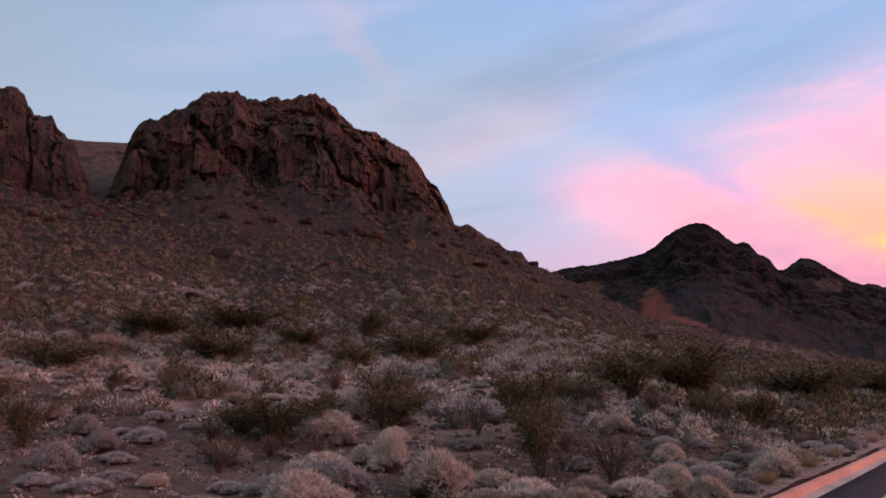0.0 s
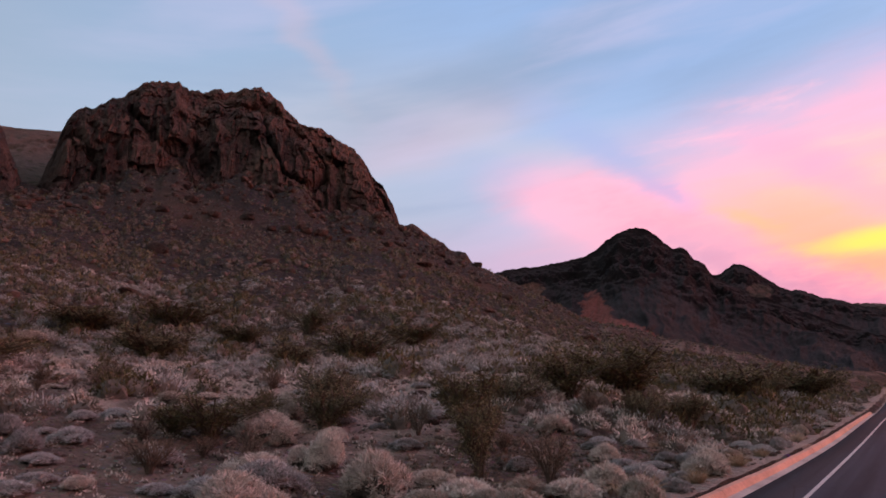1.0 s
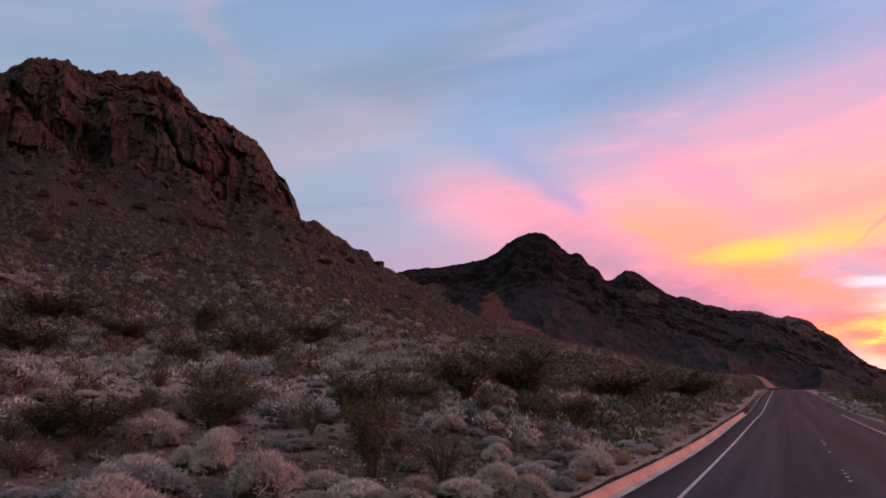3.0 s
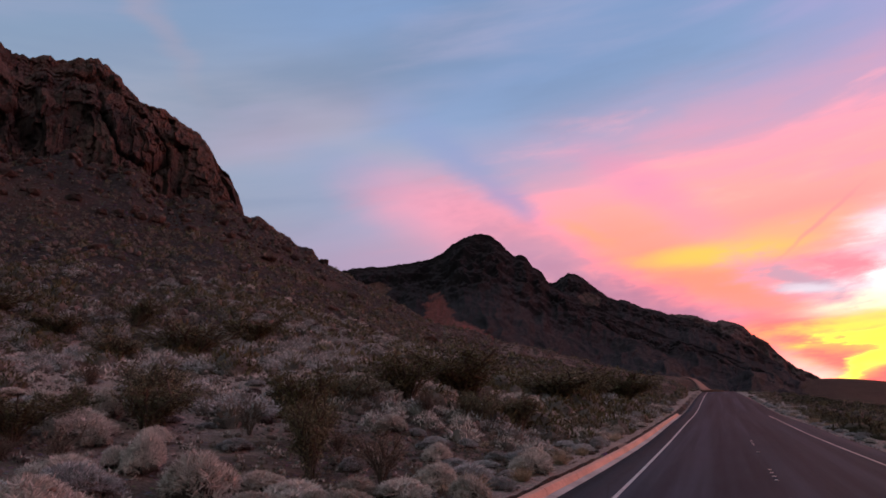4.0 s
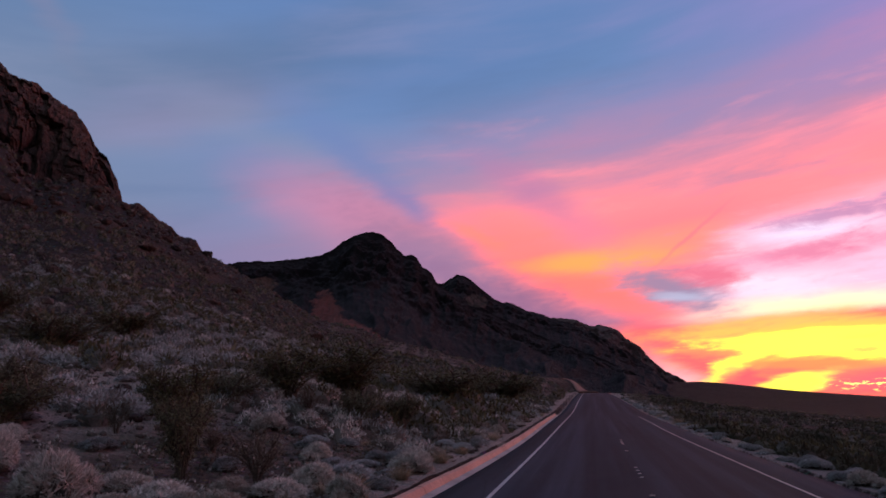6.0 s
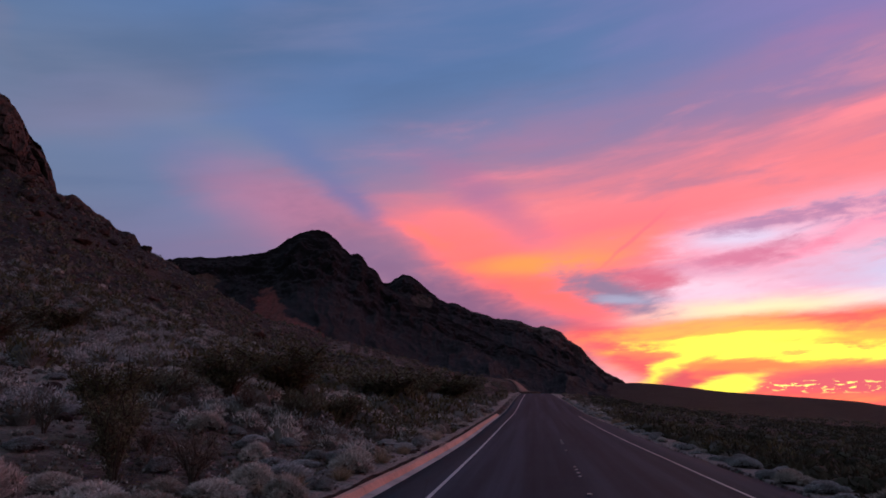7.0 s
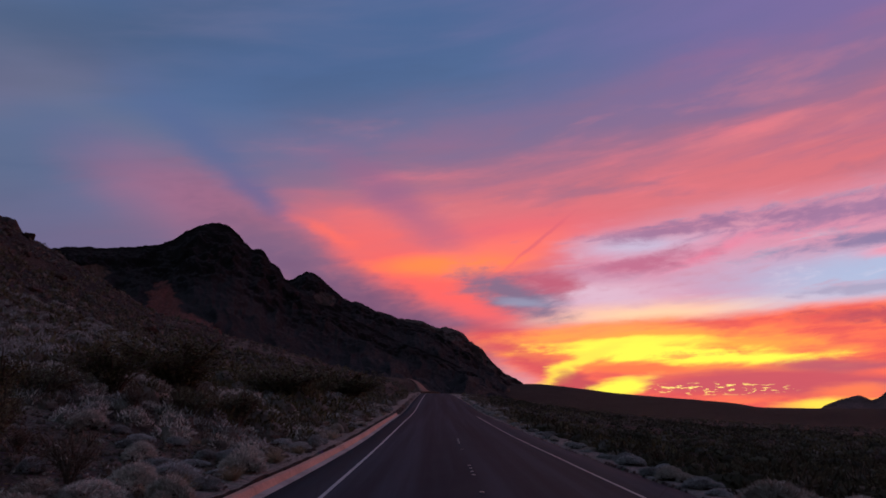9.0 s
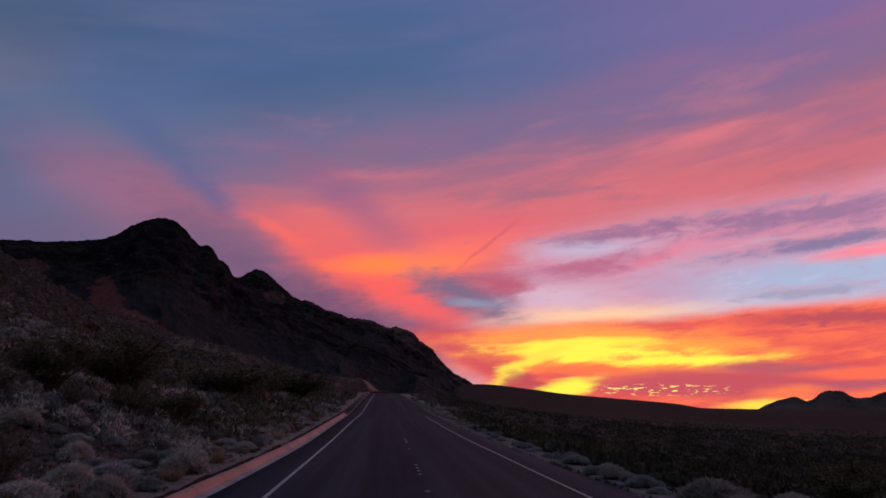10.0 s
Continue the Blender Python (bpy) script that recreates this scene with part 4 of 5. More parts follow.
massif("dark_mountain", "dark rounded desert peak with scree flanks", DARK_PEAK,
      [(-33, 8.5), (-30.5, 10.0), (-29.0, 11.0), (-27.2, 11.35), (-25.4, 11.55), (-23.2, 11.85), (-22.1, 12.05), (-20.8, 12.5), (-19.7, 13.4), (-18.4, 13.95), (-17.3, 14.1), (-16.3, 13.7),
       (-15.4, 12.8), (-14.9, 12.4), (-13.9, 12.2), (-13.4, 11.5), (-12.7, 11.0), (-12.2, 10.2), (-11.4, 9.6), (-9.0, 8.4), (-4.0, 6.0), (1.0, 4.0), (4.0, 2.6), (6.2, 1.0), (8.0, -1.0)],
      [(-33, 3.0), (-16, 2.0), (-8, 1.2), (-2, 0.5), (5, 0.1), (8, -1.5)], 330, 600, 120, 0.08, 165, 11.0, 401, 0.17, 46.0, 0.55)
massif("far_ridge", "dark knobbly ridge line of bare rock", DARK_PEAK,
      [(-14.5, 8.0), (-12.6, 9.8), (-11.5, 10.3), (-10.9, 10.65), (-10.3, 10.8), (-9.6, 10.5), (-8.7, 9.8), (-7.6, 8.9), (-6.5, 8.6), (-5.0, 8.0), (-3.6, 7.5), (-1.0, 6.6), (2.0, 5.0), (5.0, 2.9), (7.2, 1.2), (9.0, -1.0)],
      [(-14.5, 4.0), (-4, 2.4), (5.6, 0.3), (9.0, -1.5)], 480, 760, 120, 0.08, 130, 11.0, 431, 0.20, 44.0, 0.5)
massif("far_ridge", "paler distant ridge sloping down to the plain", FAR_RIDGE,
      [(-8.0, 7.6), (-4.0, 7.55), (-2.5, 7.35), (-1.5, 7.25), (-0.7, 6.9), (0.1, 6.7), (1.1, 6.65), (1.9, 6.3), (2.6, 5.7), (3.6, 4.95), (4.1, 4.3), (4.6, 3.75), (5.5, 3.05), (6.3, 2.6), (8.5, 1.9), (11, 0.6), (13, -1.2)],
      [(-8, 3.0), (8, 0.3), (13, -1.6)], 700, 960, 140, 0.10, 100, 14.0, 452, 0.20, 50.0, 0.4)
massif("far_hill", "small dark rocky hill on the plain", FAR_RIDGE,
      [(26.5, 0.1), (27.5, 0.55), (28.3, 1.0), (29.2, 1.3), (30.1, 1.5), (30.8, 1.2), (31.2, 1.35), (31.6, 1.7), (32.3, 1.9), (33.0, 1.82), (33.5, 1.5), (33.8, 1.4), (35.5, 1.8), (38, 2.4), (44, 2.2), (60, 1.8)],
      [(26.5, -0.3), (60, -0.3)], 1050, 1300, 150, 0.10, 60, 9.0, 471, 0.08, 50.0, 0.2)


def make_track():
    """Red dirt track that climbs away to the left beyond the road's crest."""
    t = np.linspace(0, 1, 60)
    y = 172 + 118 * t
    mid = -1.4 - 9.6 * t ** 1.15
    rows = []
    for s in np.linspace(-1, 1, 9):
        x = mid + 2.3 * s * (1 - 0.35 * t)
        z = land_height(x, y) + 0.22 * (1 - s ** 4) - 0.08
        rows.append(np.stack([x, y, z], -1))
    v = np.stack(rows, 0)
    ob = new("dirt_track", mesh_from("dirt_track", v.reshape(-1, 3), grid_faces(9, 60)[:, ::-1], DIRT))
    sol = ob.modifiers.new("thickness", "SOLIDIFY")
    sol.thickness, sol.offset = 0.4, -1.0
    tagged(ob, "red dirt track climbing the slope beyond the road's crest", "track", kind="structure")


make_track()


# ---------------------------------------------------------------- plants
def frames(d, rng):
    """Two directions across each direction d."""
    a = rng.normal(size=d.shape)
    s = np.cross(d, a)
    s /= np.linalg.norm(s, axis=1, keepdims=True) + 1e-9
    return s


def sprigs(base, d, length, width, rng):
    """Slim pointed leaves, one triangle each."""
    s = frames(d, rng) * width[:, None] / 2
    n = len(base)
    v = np.stack([base - s, base + s, base + d * length[:, None]], 1).reshape(-1, 3)
    return v, np.arange(3 * n).reshape(-1, 3)


def unit(v):
    return v / (np.linalg.norm(v, axis=-1, keepdims=True) + 1e-9)


def tubes(paths, r0, r1):
    """Three-sided tapering stems along rows of points."""
    vs, fs, base = [], [], 0
    for pts in paths:
        k = len(pts)
        rad = np.linspace(r0, r1, k)
        d = unit(np.gradient(pts, axis=0))
        a = unit(np.cross(d, np.array((0.31, 0.77, 0.2))))
        b = np.cross(d, a)
        ring = [pts + rad[:, None] * (math.cos(t) * a + math.sin(t) * b) for t in (0, 2.094, 4.189)]
        vs.append(np.stack(ring, 1).reshape(-1, 3))
        for i in range(k - 1):
            for j in range(3):
                j2 = (j + 1) % 3
                fs.append((base + 3 * i + j, base + 3 * i + j2, base + 3 * i + 3 + j2, base + 3 * i + 3 + j))
        base += 3 * k
    return np.concatenate(vs), np.array(fs)


def ball(level):
    """Places and faces of a faceted ball of radius 1."""
    bm = bmesh.new()
    bmesh.ops.create_icosphere(bm, subdivisions=level, radius=1.0)
    v = np.array([q.co[:] for q in bm.verts])
    f = np.array([[q.index for q in face.verts] for face in bm.faces])
    bm.free()
    return v, f


def make_lobes(k, rng):
    """Rounded masses of a cushion shrub about 1 m across: one large in the middle, smaller ones round it."""
    a = (np.arange(k) + rng.uniform(-0.3, 0.3, k)) * 2 * math.pi / k
    r = rng.uniform(0.14, 0.33, k)
    s = rng.uniform(0.13, 0.22, k)
    z = np.maximum(0.10, 0.36 - r * 0.8 + rng.normal(0, 0.05, k))
    out = np.stack([r * np.cos(a), r * np.sin(a), z, s], 1)
    return np.concatenate([[(rng.normal(0, 0.04), rng.normal(0, 0.04), 0.24, 0.29)], out])


def lump_mesh(lobes, seed, level=4):
    """The twiggy mass inside a shrub: one knobbly skin round all its lobes."""
    d, f = ball(level)
    o = np.array((0.0, 0.0, 0.12))
    reach = np.full(len(d), 0.10)
    for x, y, z, r in lobes:
        c = np.array((x, y, z)) - o
        b = d @ c
        disc = b * b - (c @ c - (0.80 * r) ** 2)
        reach = np.maximum(reach, np.where(disc > 0, b + np.sqrt(np.maximum(disc, 0)), 0))
    v = o + d * (reach * (0.95 + 0.25 * fbm(d * 4.0 + seed, 3, 0.6, seed)))[:, None]
    v[:, 2] = np.maximum(v[:, 2], -0.03)
    return v, f


def dome_points(n, lobes, rng):
    """Points on the outside of a lumpy shrub, with their outward directions."""
    size = lobes[:, 3] ** 2
    which = rng.choice(len(lobes), n * 2, p=size / size.sum())
    u = unit(rng.normal(size=(n * 2, 3)))
    u[:, 2] = np.where(u[:, 2] < -0.35, -u[:, 2], u[:, 2])
    c = lobes[which]
    p = c[:, :3] + u * (c[:, 3] * rng.uniform(0.74, 1.12, n * 2))[:, None]
    # leave out what lies deep inside another lobe
    deep = (np.linalg.norm(p[:, None] - lobes[None, :, :3], axis=2) < 0.70 * lobes[None, :, 3]).any(1)
    keep = np.flatnonzero(~deep & (p[:, 2] > -0.01))[:n]
    return p[keep], u[keep]


def arcs(k, reach, height, rng, lean=1.0, bends=5):
    out = []
    for i in range(k):
        a = rng.random() * 2 * math.pi
        e = reach * (0.25 + 0.75 * rng.random()) * lean
        h = height * (0.65 + 0.35 * rng.random())
        t = np.linspace(0, 1, bends)[:, None]
        side = np.array((math.cos(a), math.sin(a), 0))
        wob = rng.normal(0, 0.025, (bends, 3)) * t
        out.append(side * (0.04 + e * t ** 1.5) + np.array((0, 0, h)) * (t ** 0.9) + wob)
    return out


def build_shrub(name, label, group, leaf_mat, stems_paths, r0, verts, faces, apart=0):
    """Empty at the foot with its stems and foliage; apart: how many main stems become parts of their own."""
    ob = tagged(new(name), label, "shrub", group)
    if apart:
        for i in range(apart):
            v, f = tubes(stems_paths[i::apart], r0, r0 * 0.35)
            part("stem", mesh_from("stem", v, f, STEM), ob)
    elif stems_paths:
        v, f = tubes(stems_paths, r0, r0 * 0.35)
        part("branchwork", mesh_from("branchwork", v, f, STEM), ob)
    part("foliage", mesh_from("foliage", verts, faces, leaf_mat, False), ob)
    return ob


def bursage(seed, leaves, size, label, group, mat, name="bursage_bush", spread=0.45):
    """Cushion-like desert shrub, 1 m across and 1 m high before it is scaled: a knobbly mass bristling with short leafy twigs."""
    rng = np.random.default_rng(seed)
    lobes = make_lobes(int(rng.integers(7, 11)), rng)
    p, u = dome_points(leaves, lobes, rng)
    d = unit(u + rng.normal(0, spread, u.shape) + np.array((0, 0, 0.30)))
    length = size * rng.uniform(0.5, 1.6, len(p))
    v, f = sprigs(p - d * length[:, None] * 0.4, d, length, length * (0.16 if leaves > 3000 else 0.23), rng)
    hull, hf = lump_mesh(lobes, seed, 4 if leaves > 3000 else 3)
    lift = np.array((1, 1, 1 / 0.55))
    v[:, 2] = np.maximum(v[:, 2], -0.02)
    ob = build_shrub(name, label, group, mat, [], 0.008, v * lift, f)
    # solid core added so that the shrub looks shaded inside
    part("twig_mass", mesh_from("twig_mass", hull * lift, hf, SHADED_TWIGS, False), ob)
    return ob


def creosote(seed, leaves, size, label, group, mat, name="creosote_bush", stems=14, bare=0.10):
    """Open shrub of bending stems, 1 m high and about 1 m wide, leafy towards the tips."""
    rng = np.random.default_rng(seed)
    paths = arcs(stems, 0.52, 0.92, rng, bends=6)
    twigs = []
    for q in paths:
        for k in range(3):
            i = int(rng.integers(2, 5))
            d = unit(q[i] - q[i - 1] + rng.normal(0, 0.12, 3))
            t = np.linspace(0, 1, 4)[:, None]
            twigs.append(q[i] + d * t * rng.uniform(0.16, 0.34) + np.array((0, 0, 0.05)) * t ** 2)
    every = paths + twigs
    pick = rng.integers(0, len(every), leaves)
    base = np.empty((leaves, 3))
    for i in range(leaves):
        q = every[pick[i]]
        t = (bare + (1 - bare) * rng.random() if pick[i] < len(paths) else rng.random()) * (len(q) - 1)
        j = min(int(t), len(q) - 2)
        base[i] = q[j] + (q[j + 1] - q[j]) * (t - j)
    base += rng.normal(0, 0.05, base.shape)
    base[:, 2] = np.abs(base[:, 2])
    d = unit(rng.normal(0, 0.7, base.shape) + np.array((0, 0, 0.5)))
    length = size * rng.uniform(0.6, 1.5, leaves)
    v, f = sprigs(base, d, length, length * 0.42, rng)
    fit = np.array((0.66, 0.66, 0.86))
    v, paths, twigs = v * fit, [q * fit for q in paths], [q * fit for q in twigs]
    grown = paths + [q for i in range(3) for q in twigs[i::3]]
    return build_shrub(name, label, group, mat, grown if leaves > 700 else paths, 0.012, v, f, stems if leaves > 2000 else 0)


def grass_tuft(seed, blades, label, group):
    """Dry bunch grass, about 1 m across at the tips."""
    rng = np.random.default_rng(seed)
    a = rng.random(blades) * 2 * math.pi
    r = 0.14 * np.sqrt(rng.random(blades))
    base = np.stack([r * np.cos(a), r * np.sin(a), 0 * a], 1)
    tilt = rng.uniform(0.05, 1.1, blades)
    d = np.stack([np.cos(a) * np.sin(tilt), np.sin(a) * np.sin(tilt), np.cos(tilt)], 1)
    d = unit(d + rng.normal(0, 0.12, d.shape))
    length = rng.uniform(0.32, 0.62, blades)
    w = np.full(blades, 0.014)
    mid = base + d * (length * 0.55)[:, None]
    d2 = unit(d + np.array((0, 0, -0.45)) + rng.normal(0, 0.1, d.shape))
    s = frames(d, rng) * w[:, None] / 2
    v1 = np.stack([base - s, base + s, mid + s * 0.8, mid - s * 0.8], 1)
    tip = mid + d2 * (length * 0.45)[:, None]
    v = np.concatenate([v1.reshape(-1, 3), np.stack([mid - s * 0.8, mid + s * 0.8, tip + s * 0.1, tip - s * 0.1], 1).reshape(-1, 3)])
    f = np.arange(len(v)).reshape(-1, 4)
    return tagged(new("grass_tuft", mesh_from("grass_tuft", v, f, STRAW, False)), label, "grass", group)


class Bed:
    """A kind of plant with a few shapes, set out as separate things."""

    def __init__(self, shapes):
        self.shapes, self.used, self.count = shapes, set(), 0

    def put(self, x, y, wide, high, rng):
        k = self.count % len(self.shapes)
        self.count += 1
        ob = self.shapes[k]
        m = Matrix.Translation((x, y, ground_z(x, y) - 0.02)) @ Euler((0, 0, rng.random() * 6.283)).to_matrix().to_4x4() @ Matrix.Diagonal((wide, wide * rng.uniform(0.9, 1.1), high, 1))
        if k in self.used:
            copy_thing(ob, m)
        else:
            ob.matrix_basis = m
            self.used.add(k)


GREY = "rounded grey-leaved bursage shrub on stony desert soil"
TAN = "pale tan dry brush on stony desert soil"
OLIVE = "dark olive creosote bush with open bending stems"
BROWN = "brown half-bare twiggy shrub among paler brush"
near_grey = Bed([bursage(11 + i, 6500, 0.085, GREY, "grey shrubs", GREY_LEAF) for i in range(5)])
near_tan = Bed([bursage(21 + i, 6000, 0.12, TAN, "tan brush", TAN_LEAF, "brush", 0.6) for i in range(4)])
near_olive = Bed([creosote(31 + i, 5200, 0.038, OLIVE, "creosote bushes", OLIVE_LEAF, stems=18) for i in range(4)])
near_brown = Bed([creosote(41 + i, 2600, 0.036, BROWN, "twiggy shrubs", BROWN_LEAF, "twiggy_shrub", 14, 0.25) for i in range(3)])
mid_grey = Bed([bursage(51 + i, 2600, 0.085, GREY, "grey shrubs", GREY_LEAF) for i in range(5)])
mid_tan = Bed([bursage(61 + i, 2300, 0.11, TAN, "tan brush", TAN_LEAF, "brush", 0.6) for i in range(4)])
mid_olive = Bed([creosote(71 + i, 1500, 0.065, OLIVE, "creosote bushes", OLIVE_LEAF, stems=12) for i in range(4)])
mid_brown = Bed([creosote(81 + i, 900, 0.062, BROWN, "twiggy shrubs", BROWN_LEAF, "twiggy_shrub", 10, 0.25) for i in range(3)])
tufts = Bed([grass_tuft(91 + i, 280, "straw-coloured dry bunch grass beside the road", "grass tufts") for i in range(3)])

# plants that stand out: x, y, width, height
BURSAGE = [(-18.7, 9.4, 0.9, 0.49), (-21.6, 9.0, 0.94, 0.47), (-20.8, 9.4, 0.85, 0.43), (-16.7, 8.8, 0.99, 0.53), (-15.8, 7.4, 1.0, 0.53), (-14.6, 6.5, 0.96, 0.48), (-13.7, 7.0, 1.01, 0.53), (-14.2, 7.8, 0.86, 0.46),
           (-19.1, 11.5, 0.99, 0.54), (-19.2, 12.6, 1.0, 0.53), (-21.5, 12.2, 0.79, 0.39), (-18.3, 10.1, 0.66, 0.35), (-14.4, 10.6, 1.31, 0.94), (-16.3, 18.5, 0.88, 0.65), (-40.3, 30.3, 1.66, 0.91), (-42.6, 25.0, 1.64, 0.85),
           (-29.9, 23.7, 1.78, 0.8), (-30.9, 17.9, 1.28, 0.56), (-39.7, 16.1, 1.29, 0.72), (-10.8, 10.4, 1.69, 1.18), (-11.6, 9.6, 1.23, 0.67)]
BURSAGE_BY_ROAD = [(-5.2, 15.7, 1.33, 0.88), (-7.5, 19.1, 0.94, 0.61), (-5.2, 19.9, 1.09, 0.64), (-5.8, 19.7, 0.77, 0.5), (-7.0, 20.8, 0.83, 0.51), (-4.3, 14.9, 0.9, 0.6), (-5.1, 25.4, 1.18, 0.64), (-4.4, 25.0, 1.0, 0.55),
                   (-4.5, 27.3, 1.4, 0.75), (-6.3, 31.1, 0.92, 0.57), (-5.3, 33.5, 1.19, 0.64), (-7.9, 15.5, 0.87, 0.74), (-12.2, 22.8, 0.71, 0.52), (-13.7, 25.0, 1.31, 0.7), (-18.2, 30.7, 1.48, 0.77), (-14.6, 22.6, 1.08, 0.58),
                   (-23.3, 32.1, 2.14, 0.86), (-24.4, 36.6, 1.7, 0.82), (-14.6, 19.2, 0.97, 0.6), (-12.9, 19.6, 1.09, 0.62)]
BURSAGE_UPHILL = [(-19.4, 25.8, 1.15, 0.55), (-16.4, 23.7, 1.03, 0.54), (-17.1, 27.1, 1.09, 0.59), (-14.8, 26.0, 1.06, 0.55), (-12.0, 25.1, 1.01, 0.55), (-17.9, 22.4, 0.89, 0.45), (-19.0, 21.7, 1.03, 0.49), (-18.9, 19.7, 0.93, 0.46),
                  (-21.1, 20.3, 0.99, 0.45), (-29.6, 25.6, 1.49, 0.65), (-8.4, 20.3, 0.79, 0.49), (-6.1, 27.9, 0.88, 0.52), (-20.6, 46.6, 1.54, 0.77), (-23.3, 44.5, 1.62, 0.69), (-10.6, 42.1, 1.23, 0.56), (-11.7, 54.2, 1.93, 0.85)]
BRUSH = [(-11.2, 12.5, 1.03, 0.85), (-9.0, 11.5, 1.56, 0.89), (-16.8, 14.8, 1.12, 0.75), (-15.9, 16.0, 1.14, 0.79), (-6.4, 12.7, 1.17, 0.48), (-7.3, 12.0, 0.86, 0.45), (-5.6, 13.0, 1.26, 0.5), (-4.4, 17.8, 1.1, 0.62),
         (-11.9, 12.4, 0.79, 0.53), (-8.4, 12.6, 0.8, 0.46), (-13.2, 15.0, 0.77, 0.55), (-23.1, 15.8, 1.23, 0.49), (-30.7, 29.5, 1.83, 0.78), (-45.1, 23.2, 1.85, 0.86), (-20.2, 15.1, 1.12, 0.56), (-10.0, 9.0, 1.5, 0.8)]
CREOSOTE = [(-8.2, 14.1, 2.5, 2.0), (-6.9, 26.4, 3.4, 1.7), (-7.7, 23.7, 2.9, 1.5), (-8.7, 56.2, 4.2, 1.9), (-9.9, 28.8, 3.0, 1.2), (-8.7, 43.7, 3.0, 1.5), (-14.3, 15.8, 1.4, 1.05), (-15.5, 12.9, 0.97, 0.7), (-15.9, 14.7, 0.86, 0.6),
            (-47.7, 27.9, 3.4, 1.4), (-33.8, 14.9, 2.6, 1.3), (-36.6, 25.6, 2.1, 1.2), (-18.2, 7.7, 0.85, 0.7), (-28.3, 28.5, 1.7, 1.0), (-38.2, 34.5, 2.6, 1.3), (-29.1, 35.4, 2.1, 1.3), (-10.8, 25.3, 2.0, 0.95), (-7.8, 65.0, 3.2, 2.1),
            (-11.6, 22.1, 1.4, 0.95), (-47.0, 35.3, 2.5, 1.2), (-39.2, 41.2, 2.5, 1.2), (-31.0, 44.1, 2.4, 1.3)]
TWIGGY = [(-6.7, 14.4, 1.7, 1.3), (-12.0, 17.2, 1.3, 1.1), (-9.0, 22.7, 1.7, 1.1), (-23.3, 14.6, 1.2, 0.75), (-27.1, 17.6, 1.6, 0.9), (-17.7, 20.8, 0.9, 0.8), (-19.8, 19.1, 0.85, 0.9), (-11.5, 19.0, 0.85, 0.8), (-25.5, 13.7, 1.2, 0.8)]
TUFTS = [(-4.5, 13.7, 0.9, 0.95), (-5.1, 13.9, 0.5, 0.5), (-4.2, 16.3, 0.7, 0.7), (-4.2, 20.4, 0.9, 0.85), (-7.1, 12.4, 0.8, 0.75), (-4.2, 23.8, 0.9, 0.9)]


